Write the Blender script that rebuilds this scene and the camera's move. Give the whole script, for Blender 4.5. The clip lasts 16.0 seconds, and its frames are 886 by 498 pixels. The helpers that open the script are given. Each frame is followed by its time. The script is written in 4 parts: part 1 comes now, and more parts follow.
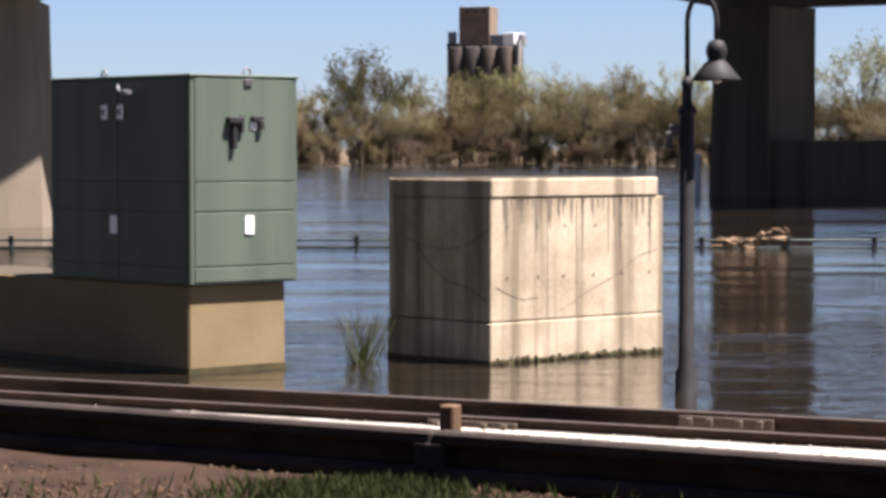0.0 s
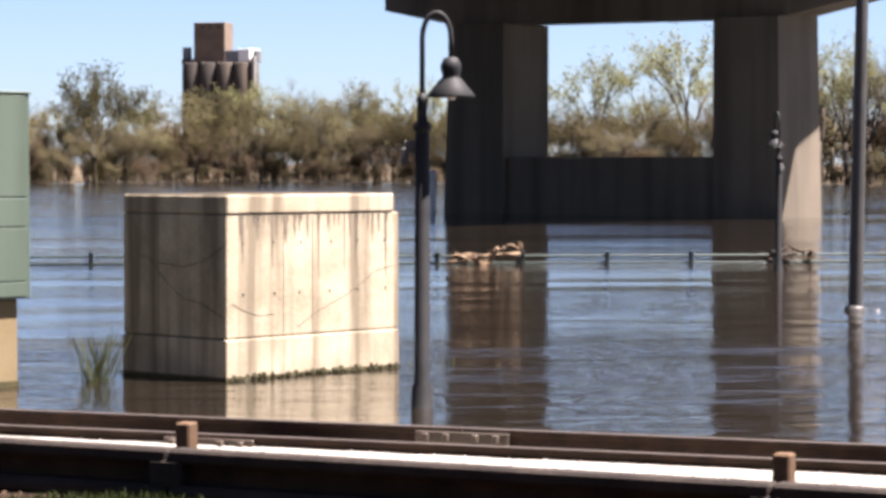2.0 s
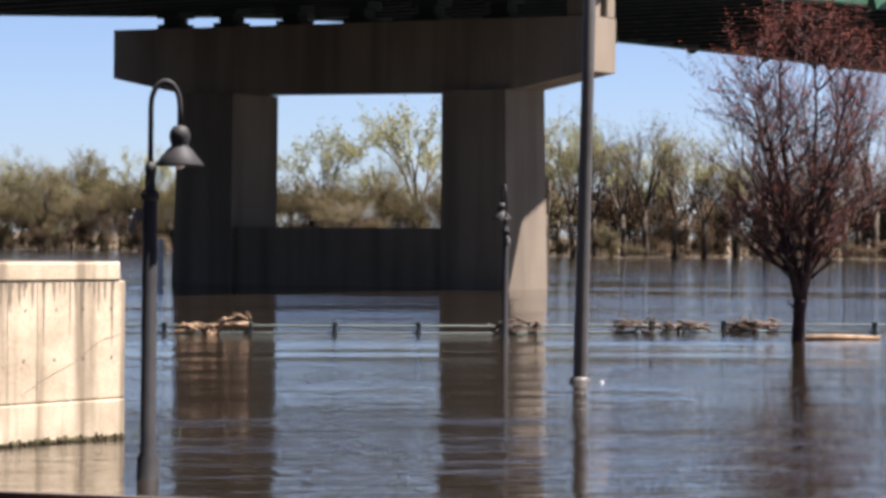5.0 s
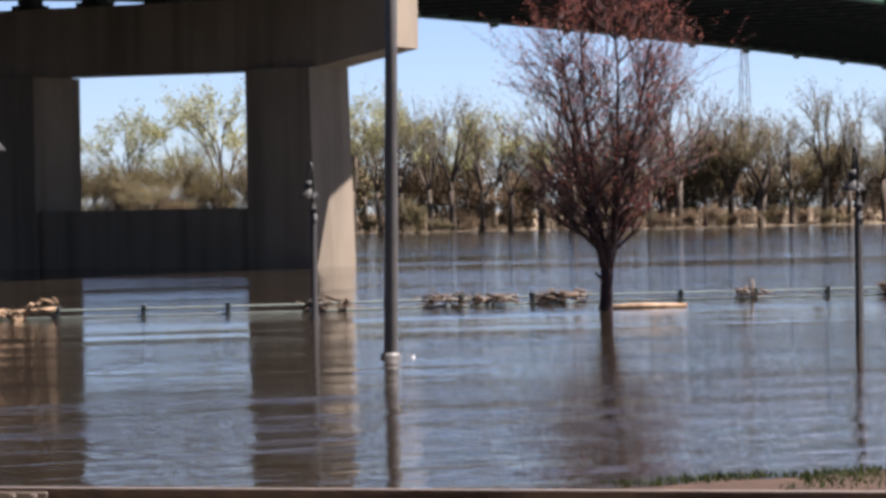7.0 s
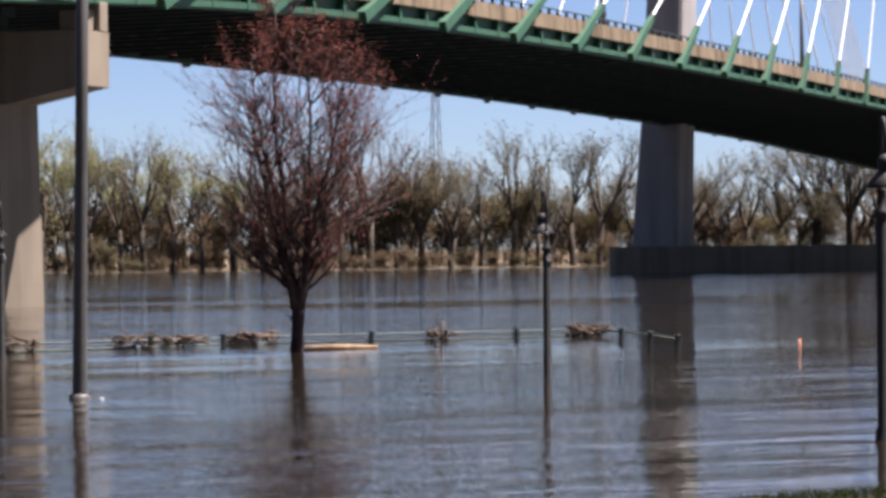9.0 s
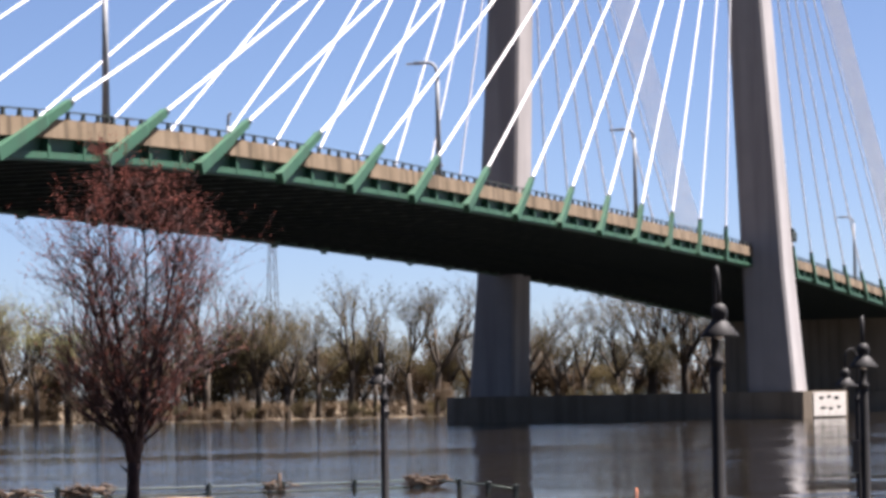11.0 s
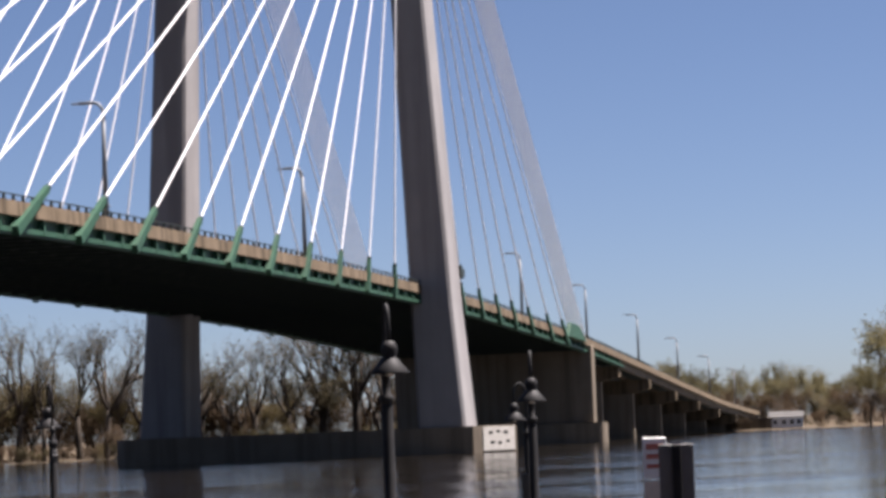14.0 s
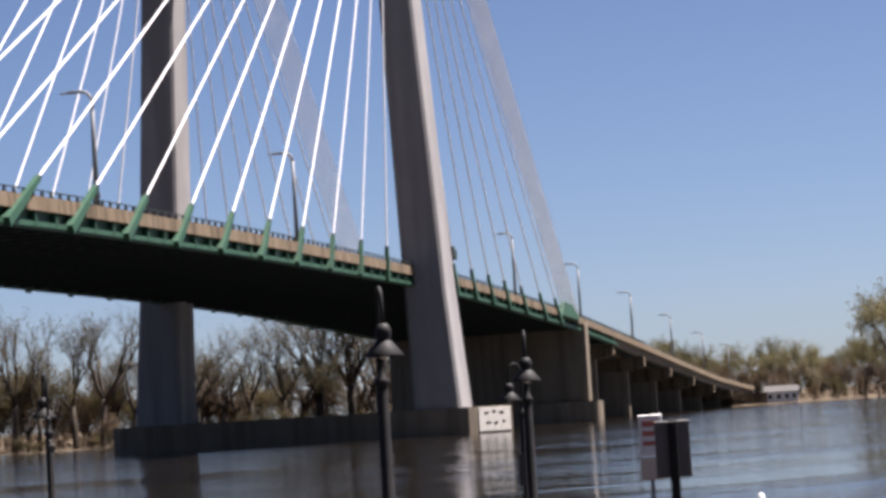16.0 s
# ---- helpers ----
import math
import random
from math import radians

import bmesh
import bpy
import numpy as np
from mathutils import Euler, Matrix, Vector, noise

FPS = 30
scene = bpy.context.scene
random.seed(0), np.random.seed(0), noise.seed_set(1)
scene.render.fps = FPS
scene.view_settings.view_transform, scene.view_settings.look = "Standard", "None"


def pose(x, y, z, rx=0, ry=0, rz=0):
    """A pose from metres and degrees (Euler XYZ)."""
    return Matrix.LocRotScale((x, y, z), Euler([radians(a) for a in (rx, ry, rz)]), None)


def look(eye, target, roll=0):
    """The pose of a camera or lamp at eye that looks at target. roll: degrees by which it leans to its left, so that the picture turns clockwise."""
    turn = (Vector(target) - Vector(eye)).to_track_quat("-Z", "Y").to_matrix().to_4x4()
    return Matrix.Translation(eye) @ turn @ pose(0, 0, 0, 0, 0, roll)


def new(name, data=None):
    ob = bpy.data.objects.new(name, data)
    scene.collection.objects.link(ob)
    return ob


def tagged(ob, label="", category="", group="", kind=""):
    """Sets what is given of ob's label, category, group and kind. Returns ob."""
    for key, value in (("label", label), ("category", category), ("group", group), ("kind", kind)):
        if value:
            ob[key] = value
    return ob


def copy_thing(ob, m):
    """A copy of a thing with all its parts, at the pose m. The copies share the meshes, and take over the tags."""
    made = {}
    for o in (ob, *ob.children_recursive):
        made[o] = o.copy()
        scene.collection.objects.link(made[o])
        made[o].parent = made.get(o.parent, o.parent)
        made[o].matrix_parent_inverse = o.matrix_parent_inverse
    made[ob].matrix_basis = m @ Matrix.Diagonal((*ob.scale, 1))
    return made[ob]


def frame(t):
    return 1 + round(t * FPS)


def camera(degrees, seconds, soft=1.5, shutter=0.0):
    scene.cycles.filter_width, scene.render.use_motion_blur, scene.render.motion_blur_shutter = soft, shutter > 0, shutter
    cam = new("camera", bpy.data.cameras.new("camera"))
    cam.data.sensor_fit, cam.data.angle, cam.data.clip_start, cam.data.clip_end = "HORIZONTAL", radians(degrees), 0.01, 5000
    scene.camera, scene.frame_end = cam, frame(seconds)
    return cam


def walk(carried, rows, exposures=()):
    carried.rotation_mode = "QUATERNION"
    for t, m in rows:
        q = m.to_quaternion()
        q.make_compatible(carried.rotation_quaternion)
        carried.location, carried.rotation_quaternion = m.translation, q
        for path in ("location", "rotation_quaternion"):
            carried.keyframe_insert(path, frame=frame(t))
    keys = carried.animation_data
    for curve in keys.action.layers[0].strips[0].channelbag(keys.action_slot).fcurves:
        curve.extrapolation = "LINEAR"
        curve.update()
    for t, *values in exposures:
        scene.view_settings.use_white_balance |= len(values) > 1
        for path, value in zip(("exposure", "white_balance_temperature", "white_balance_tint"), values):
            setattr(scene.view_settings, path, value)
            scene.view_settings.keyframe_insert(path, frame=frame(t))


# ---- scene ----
cam = camera(19.77, 16.0, soft=3.6)
EYE = 2.65
# seconds, yaw, pitch, roll in degrees; the camera turns where it stands
TURNS = [
    (0.0, 0.000, -2.166, 0.000),
    (0.5, -0.660, -1.831, -0.068),
    (1.0, -2.876, -1.809, 0.411),
    (1.5, -4.361, -1.796, 0.322),
    (2.0, -5.946, -1.801, 0.018),
    (2.5, -8.216, -1.230, 0.301),
    (3.0, -8.188, -0.202, 0.982),
    (3.5, -8.748, 0.280, 1.065),
    (3.7, -9.578, 0.087, 1.021),
    (5.8, -13.413, -0.486, 0.005),
    (6.0, -14.117, -0.958, -0.157),
    (6.5, -15.894, -0.804, -0.645),
    (7.0, -16.380, -0.723, -0.950),
    (7.5, -18.734, -0.724, -1.370),
    (8.0, -20.906, -0.279, -0.971),
    (8.5, -21.174, 0.020, -0.558),
    (9.0, -23.336, 0.115, -0.583),
    (9.5, -24.445, 1.385, -0.497),
    (9.7, -24.735, 2.135, -0.609),
    (11.8, -30.301, 3.678, -1.101),
    (12.0, -31.347, 3.671, -0.989),
    (12.5, -31.972, 4.641, -0.882),
    (13.0, -33.184, 4.927, -2.082),
    (13.5, -34.772, 4.164, -2.517),
    (14.0, -34.530, 4.134, -2.228),
    (14.5, -34.716, 4.268, -1.941),
    (15.0, -35.535, 3.993, -2.347),
    (15.5, -34.894, 4.312, -2.702),
    (16.0, -34.690, 3.712, -3.442),
]
walk(cam, [(t, pose(0, 0, EYE, 90 + pitch, 0, yaw) @ pose(0, 0, 0, 0, 0, roll)) for t, yaw, pitch, roll in TURNS],
     exposures=[(t, stops + 0.93, 5900, 20) for t, stops in ((0.0, 1.4), (0.5, 1.35), (1.0, 1.38), (1.5, 1.6), (2.0, 1.8), (2.5, 1.65), (3.5, 1.4), (6.0, 1.62), (6.5, 1.58), (7.0, 1.7), (7.5, 1.95), (8.0, 1.62), (8.5, 1.42), (9.0, 1.4), (9.5, 1.64), (9.7, 1.64), (12.0, 1.2), (13.0, 0.98), (14.5, 0.9), (15.0, 0.85), (15.5, 0.84), (16.0, 0.98))])

# ---- light ----
# the bridge's frame: X along the deck, Y across it to the far edge, origin at the second pier's near end
AXIS = math.atan2(0.6809, 0.7324)
BRIDGE = Matrix.Translation((37.83, 132.83, 0)) @ Matrix.Rotation(AXIS, 4, "Z")
U, V = Vector((0.7324, 0.6809, 0)), Vector((-0.6809, 0.7324, 0))
SUN_HEIGHT = radians(66)
to_sun = (U * math.cos(radians(55)) - V * math.sin(radians(55))) * math.cos(SUN_HEIGHT) + Vector((0, 0, math.sin(SUN_HEIGHT)))
world = bpy.data.worlds.new("sky")
scene.world = world
world.use_nodes = True
wn = world.node_tree.nodes
sky = wn.new("ShaderNodeTexSky")
sky.sky_type, sky.sun_disc = "NISHITA", False
sky.sun_elevation, sky.sun_rotation = SUN_HEIGHT, math.atan2(to_sun.x, to_sun.y)
sky.air_density, sky.dust_density, sky.ozone_density = 0.62, 0.5, 1.0
wn["Background"].inputs["Strength"].default_value = 0.025
world.node_tree.links.new(sky.outputs[0], wn["Background"].inputs["Color"])
sun = new("sun", bpy.data.lights.new("sun", "SUN"))
sun.data.energy, sun.data.angle, sun.data.color = 6.6, radians(0.55), (1.0, 0.90, 0.755)
sun.matrix_world = look(to_sun * 100, (0, 0, 0))


# ---- materials ----
def node_material(name):
    m = bpy.data.materials.new(name)
    m.use_nodes = True
    return m, m.node_tree.nodes, m.node_tree.links, m.node_tree.nodes["Principled BSDF"]


def surface(name, a, b, scale=1.0, rough=0.8, metal=0.0, bump=0.2, fine=30.0, streak=0.0, stain=None, vary=0.0):
    """Two tones mixed by noise at two scales, fine relief, and optional downward streaks of a stain colour."""
    m, n, l, p = node_material(name)
    co = n.new("ShaderNodeTexCoord")
    big, small, mixn, ramp, mix = (n.new("ShaderNodeTexNoise"), n.new("ShaderNodeTexNoise"), n.new("ShaderNodeMath"),
                                   n.new("ShaderNodeMapRange"), n.new("ShaderNodeMix"))
    big.inputs["Scale"].default_value, big.inputs["Detail"].default_value = scale, 5
    small.inputs["Scale"].default_value, small.inputs["Detail"].default_value = fine, 4
    l.new(co.outputs["Object"], big.inputs["Vector"])
    l.new(co.outputs["Object"], small.inputs["Vector"])
    mixn.operation = "MULTIPLY_ADD"
    l.new(small.outputs["Fac"], mixn.inputs[0])
    mixn.inputs[1].default_value = 0.45
    l.new(big.outputs["Fac"], mixn.inputs[2])
    ramp.inputs[1].default_value, ramp.inputs[2].default_value = 0.45, 1.0
    l.new(mixn.outputs[0], ramp.inputs[0])
    mix.data_type = "RGBA"
    mix.inputs[6].default_value, mix.inputs[7].default_value = (*a, 1), (*b, 1)
    l.new(ramp.outputs[0], mix.inputs[0])
    colour = mix.outputs[2]
    if streak:
        mp, sn, sr, sm = n.new("ShaderNodeMapping"), n.new("ShaderNodeTexNoise"), n.new("ShaderNodeMapRange"), n.new("ShaderNodeMix")
        mp.inputs["Scale"].default_value = (streak, streak, streak * 0.06)
        sn.inputs["Scale"].default_value, sn.inputs["Detail"].default_value = 1.0, 6
        l.new(co.outputs["Object"], mp.inputs[0])
        l.new(mp.outputs[0], sn.inputs["Vector"])
        sr.inputs[1].default_value, sr.inputs[2].default_value, sr.inputs[4].default_value = 0.46, 0.64, 0.85
        l.new(sn.outputs["Fac"], sr.inputs[0])
        sm.data_type = "RGBA"
        sm.inputs[7].default_value = (*(stain or [c * 0.5 for c in a]), 1)
        l.new(sr.outputs[0], sm.inputs[0])
        l.new(colour, sm.inputs[6])
        colour = sm.outputs[2]
    if vary:
        oi, hv, mr = n.new("ShaderNodeObjectInfo"), n.new("ShaderNodeHueSaturation"), n.new("ShaderNodeMapRange")
        mr.inputs[3].default_value, mr.inputs[4].default_value = 1 - vary, 1 + vary
        l.new(oi.outputs["Random"], mr.inputs[0])
        l.new(mr.outputs[0], hv.inputs["Value"])
        l.new(colour, hv.inputs["Color"])
        colour = hv.outputs[0]
    l.new(colour, p.inputs["Base Color"])
    p.inputs["Specular IOR Level"].default_value = 0.12 if rough > 0.6 else 0.25
    p.inputs["Roughness"].default_value, p.inputs["Metallic"].default_value = rough, metal
    if bump:
        bm_ = n.new("ShaderNodeBump")
        bm_.inputs["Strength"].default_value, bm_.inputs["Distance"].default_value = bump, 0.02
        l.new(mixn.outputs[0], bm_.inputs["Height"])
        l.new(bm_.outputs[0], p.inputs["Normal"])
    return m


CONCRETE = surface("old_concrete", (0.1750, 0.1400, 0.0930), (0.3500, 0.2950, 0.2120), 1.6, 0.9, bump=0.35, fine=22, streak=3.6, stain=(0.1100, 0.0890, 0.0610))
PIER_CONCRETE = surface("pier_concrete", (0.1240, 0.1030, 0.0770), (0.1530, 0.1270, 0.0960), 0.35, 0.9, bump=0.25, fine=6, streak=0.7, stain=(0.0890, 0.0740, 0.0560))
PALE_CONCRETE = surface("pale_concrete", (0.1650, 0.1600, 0.1600), (0.2050, 0.1970, 0.1930), 0.25, 0.85, bump=0.2, fine=5, streak=0.5, stain=(0.1400, 0.1340, 0.1320))
PARAPET = surface("parapet_concrete", (0.0900, 0.0680, 0.0430), (0.1400, 0.1080, 0.0730), 0.4, 0.9, bump=0.2, fine=5, streak=1.2)
PLINTH = surface("plinth_concrete", (0.1104, 0.0828, 0.0432), (0.1426, 0.1086, 0.0589), 1.4, 0.9, bump=0.2, fine=25)
SEAM = surface("cast_seam", (0.0900, 0.0732, 0.0540), (0.1320, 0.1110, 0.0840), 5, 0.95)
WET = surface("wet_algae_concrete", (0.0196, 0.0168, 0.0070), (0.0504, 0.0420, 0.0168), 6, 0.5, bump=0.5, fine=40)
JOINT = surface("dark_joint", (0.0350, 0.0301, 0.0245), (0.0630, 0.0560, 0.0455), 5, 0.95)
# dirt tone of the coping top, also painted shade on the plinth ledge
DIRT_AND_SHADE_TOP = surface("dirt_and_shade_concrete", (0.022, 0.018, 0.013), (0.055, 0.045, 0.033), 2.5, 0.95, bump=0.3, fine=30)
BOX_GREEN = surface("box_green_paint", (0.0420, 0.0560, 0.0410), (0.0520, 0.0680, 0.0500), 1.2, 0.5, bump=0.05, fine=60, streak=2.5, stain=(0.0600, 0.0760, 0.0570))
STEEL_GREEN = surface("bridge_green_paint", (0.0142, 0.0465, 0.0255), (0.0232, 0.0653, 0.0382), 0.5, 0.55, bump=0.08, fine=9, streak=0.8, stain=(0.0188, 0.0465, 0.0277))
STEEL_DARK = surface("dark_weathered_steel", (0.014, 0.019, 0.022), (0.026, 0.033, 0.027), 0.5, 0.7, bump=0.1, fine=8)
BLACK_PAINT = surface("black_post_paint", (0.0090, 0.0090, 0.0096), (0.0200, 0.0190, 0.0185), 3, 0.62, bump=0.08, fine=50)
POST_GREY = surface("grey_post_paint", (0.0279, 0.0260, 0.0241), (0.0465, 0.0428, 0.0395), 3, 0.5, bump=0.08, fine=50)
WHITE_PAINT = surface("white_paint", (0.5400, 0.5400, 0.5250), (0.6150, 0.6150, 0.6000), 4, 0.5, bump=0.03)
CABLE_WHITE = surface("stay_sheath", (0.4600, 0.4550, 0.4650), (0.5200, 0.5150, 0.5200), 0.6, 0.45, bump=0.02)
ROAD_STEEL = surface("galvanised_steel", (0.1040, 0.1105, 0.1170), (0.1560, 0.1625, 0.1690), 2, 0.55, metal=0.1, bump=0.03)
RUST = surface("rusty_rail_steel", (0.0163, 0.0104, 0.0078), (0.0442, 0.0267, 0.0175), 5, 0.75, metal=0.15, bump=0.3, fine=60)
RAIL_HEAD = surface("worn_rail_head", (0.0498, 0.0384, 0.0294), (0.0858, 0.0672, 0.0540), 6, 0.45, metal=0.4, bump=0.1, fine=60)
TIMBER = surface("creosoted_timber", (0.0098, 0.0077, 0.0070), (0.0294, 0.0224, 0.0182), 3, 0.85, bump=0.5, fine=35)
BARK = surface("grey_bark", (0.0270, 0.0216, 0.0162), (0.0594, 0.0486, 0.0378), 1.5, 0.95, bump=0.6, fine=12)
BARK_RED = surface("maple_bark", (0.0150, 0.0100, 0.0100), (0.0400, 0.0250, 0.0240), 4, 0.9, bump=0.5, fine=30)
BRICK = surface("tan_brick", (0.0900, 0.0680, 0.0520), (0.1350, 0.1030, 0.0790), 0.3, 0.9, fine=3)
SILO_DARK = surface("soot_stained_concrete", (0.0224, 0.0200, 0.0184), (0.0416, 0.0352, 0.0320), 0.12, 0.95, fine=1, streak=0.25, stain=(0.0680, 0.0536, 0.0416))
SIGN_GREY = surface("sign_back_aluminium", (0.0868, 0.0837, 0.0806), (0.1240, 0.1209, 0.1178), 5, 0.5, metal=0.3, bump=0.05)
RED_PAINT = surface("faded_red_paint", (0.2940, 0.0910, 0.0700), (0.3850, 0.1400, 0.1050), 8, 0.6)
DRIFT = surface("driftwood", (0.0816, 0.0510, 0.0306), (0.1938, 0.1380, 0.0870), 4, 0.9, bump=0.4, vary=0.35)
DARK_DRIFT = surface("wet_drift", (0.0210, 0.0154, 0.0112), (0.0630, 0.0420, 0.0280), 4, 0.8, bump=0.4, vary=0.3)
RAIL_GREEN = surface("fence_green_paint", (0.0165, 0.0248, 0.0198), (0.0429, 0.0561, 0.0462), 3, 0.6)
SCRUB = surface("dry_bank", (0.0360, 0.0270, 0.0170), (0.0800, 0.0600, 0.0370), 0.1, 0.95, bump=0.5, fine=1.5)
ROOF = surface("roof_sheet", (0.0462, 0.0441, 0.0416), (0.0693, 0.0672, 0.0647), 1, 0.7)


def leaf_material(name, a, b, glow=0.38):
    """Foliage tone from per-island variation, with some light passing through."""
    m, n, l, p = node_material(name)
    g, r, mr = n.new("ShaderNodeNewGeometry"), n.new("ShaderNodeMix"), n.new("ShaderNodeObjectInfo")
    r.data_type = "RGBA"
    r.inputs[6].default_value, r.inputs[7].default_value = (*a, 1), (*b, 1)
    l.new(g.outputs["Random Per Island"], r.inputs[0])
    hv, mp = n.new("ShaderNodeHueSaturation"), n.new("ShaderNodeMapRange")
    mp.inputs[3].default_value, mp.inputs[4].default_value = 0.72, 1.28
    l.new(mr.outputs["Random"], mp.inputs[0])
    l.new(mp.outputs[0], hv.inputs["Value"])
    l.new(r.outputs[2], hv.inputs["Color"])
    l.new(hv.outputs[0], p.inputs["Base Color"])
    p.inputs["Roughness"].default_value = 0.8
    p.inputs["Specular IOR Level"].default_value = 0.1
    p.inputs["Transmission Weight"].default_value = 0.0
    p.inputs["Subsurface Weight"].default_value = 0.0
    tr, mx = n.new("ShaderNodeBsdfTranslucent"), n.new("ShaderNodeMixShader")
    l.new(hv.outputs[0], tr.inputs["Color"])
    mx.inputs[0].default_value = glow
    l.new(p.outputs[0], mx.inputs[1])
    l.new(tr.outputs[0], mx.inputs[2])
    l.new(mx.outputs[0], n["Material Output"].inputs["Surface"])
    return m


LEAF_OLIVE = leaf_material("olive_spring_leaf", (0.0530, 0.0460, 0.0200), (0.1000, 0.0870, 0.0410))
LEAF_PALE = leaf_material("pale_spring_leaf", (0.0928, 0.0928, 0.0377), (0.1566, 0.1508, 0.0696))
LEAF_BROWN = leaf_material("brown_twig_mass", (0.0400, 0.0275, 0.0160), (0.0760, 0.0530, 0.0320))
LEAF_TAN = leaf_material("tan_budding_twig", (0.0380, 0.0310, 0.0150), (0.0780, 0.0630, 0.0310))
LEAF_RED = leaf_material("red_maple_bud", (0.0600, 0.0150, 0.0110), (0.1250, 0.0380, 0.0240))
GRASS = leaf_material("bank_grass", (0.0094, 0.0140, 0.0031), (0.0234, 0.0281, 0.0082))


def water_material():
    """Silty flood water: brown body, mirror surface, ripples stretched across the view, calmer and rougher streaks."""
    m, n, l, p = node_material("flood_water")
    co = n.new("ShaderNodeTexCoord")
    p.inputs["Base Color"].default_value = (0.008, 0.0059, 0.0038, 1)
    p.inputs["Roughness"].default_value = 0.065
    p.inputs["IOR"].default_value = 1.6

    def wave(sx, sy, detail, weight):
        mp, no, mu = n.new("ShaderNodeMapping"), n.new("ShaderNodeTexNoise"), n.new("ShaderNodeMath")
        mp.inputs["Scale"].default_value = (sx, sy, 1)
        mp.inputs["Rotation"].default_value = (0, 0, radians(12))
        l.new(co.outputs["Object"], mp.inputs[0])
        l.new(mp.outputs[0], no.inputs["Vector"])
        no.inputs["Scale"].default_value, no.inputs["Detail"].default_value = 1, detail
        mu.operation = "MULTIPLY"
        l.new(no.outputs["Fac"], mu.inputs[0])
        mu.inputs[1].default_value = weight
        return mu.outputs[0], no.outputs["Fac"]

    a, _ = wave(0.7, 2.6, 4, 0.0180)
    b, _ = wave(0.09, 0.42, 2, 0.066)
    c, patch = wave(0.011, 0.075, 3, 0.0)
    ad, sc, mr = n.new("ShaderNodeMath"), n.new("ShaderNodeMath"), n.new("ShaderNodeMapRange")
    l.new(a, ad.inputs[0])
    l.new(b, ad.inputs[1])
    mr.inputs[1].default_value, mr.inputs[2].default_value, mr.inputs[3].default_value, mr.inputs[4].default_value = 0.40, 0.62, 0.40, 2.5
    l.new(patch, mr.inputs[0])
    sc.operation = "MULTIPLY"
    l.new(ad.outputs[0], sc.inputs[0])
    l.new(mr.outputs[0], sc.inputs[1])
    bu = n.new("ShaderNodeBump")
    bu.inputs["Strength"].default_value, bu.inputs["Distance"].default_value = 0.8, 1.0
    l.new(sc.outputs[0], bu.inputs["Height"])
    l.new(bu.outputs[0], p.inputs["Normal"])
    return m


WATER = water_material()


# ---- builders ----
def thing(name, label, category, m=None, group="", kind=""):
    ob = new(name)
    ob.empty_display_size = 0.2
    ob.matrix_world = m or Matrix()
    return tagged(ob, label, category, group, kind)


def mesh_of(name, bm, material, smooth=False):
    me = bpy.data.meshes.new(name)
    if smooth:
        for f in bm.faces:
            f.smooth = True
    bm.to_mesh(me)
    bm.free()
    for mat in (material if isinstance(material, (list, tuple)) else [material]):
        me.materials.append(mat)
    return me


def part(name, bm, material, parent, label="", smooth=False):
    ob = new(name, mesh_of(name, bm, material, smooth))
    ob.parent = parent
    return tagged(ob, label)


def shared(name, me, parent, m, label=""):
    ob = new(name, me)
    ob.parent = parent
    ob.matrix_basis = m
    return tagged(ob, label)


def box(bm, x0, x1, y0, y1, z0, z1, bevel=0.0, mi=0):
    """A box between two corners, with optional bevelled edges."""
    vs = [bm.verts.new((x, y, z)) for z in (z0, z1) for x, y in ((x0, y0), (x1, y0), (x1, y1), (x0, y1))]
    fs = [bm.faces.new([vs[i] for i in q]) for q in ((0, 3, 2, 1), (4, 5, 6, 7), (0, 1, 5, 4), (1, 2, 6, 5), (2, 3, 7, 6), (3, 0, 4, 7))]
    for f in fs:
        f.material_index = mi
    if bevel:
        bmesh.ops.bevel(bm, geom=list({e for f in fs for e in f.edges}), offset=bevel, segments=1, affect="EDGES")
    return bm


def boxes(*args, bevel=0.0):
    bm = bmesh.new()
    for a in args:
        box(bm, *a, bevel=bevel)
    return bm


def prism(bm, outline, axis, lo, hi):
    """Extrude a closed outline of 2D points along an axis (0, 1 or 2)."""
    def at(p, h):
        q = list(p)
        q.insert(axis, h)
        return q
    a = [bm.verts.new(at(p, lo)) for p in outline]
    b = [bm.verts.new(at(p, hi)) for p in outline]
    bm.faces.new(a)
    bm.faces.new(b[::-1])
    for i in range(len(a)):
        j = (i + 1) % len(a)
        bm.faces.new((a[j], a[i], b[i], b[j]))
    bmesh.ops.recalc_face_normals(bm, faces=bm.faces[:])
    return bm


def loft(bm, rings):
    """Join rings of equal length into a closed tube with capped ends."""
    vs = [[bm.verts.new(p) for p in r] for r in rings]
    k = len(vs[0])
    for a, b in zip(vs, vs[1:]):
        for i in range(k):
            bm.faces.new((a[i], a[(i + 1) % k], b[(i + 1) % k], b[i]))
    bm.faces.new(vs[0][::-1])
    bm.faces.new(vs[-1])
    return bm


def tube(bm, points, radii, sides=8):
    pts = [Vector(p) for p in points]
    rings = []
    ref = Vector((0.31, 0.93, 0.2))
    for i, p in enumerate(pts):
        d = (pts[min(i + 1, len(pts) - 1)] - pts[max(i - 1, 0)]).normalized()
        x = d.cross(ref)
        if x.length < 0.05:
            x = d.cross(Vector((1, 0, 0)))
        x.normalize()
        y = d.cross(x)
        r = radii[i] if isinstance(radii, (list, tuple)) else radii
        rings.append([p + (x * math.cos(a) + y * math.sin(a)) * r for a in (2 * math.pi * k / sides for k in range(sides))])
    return loft(bm, rings)


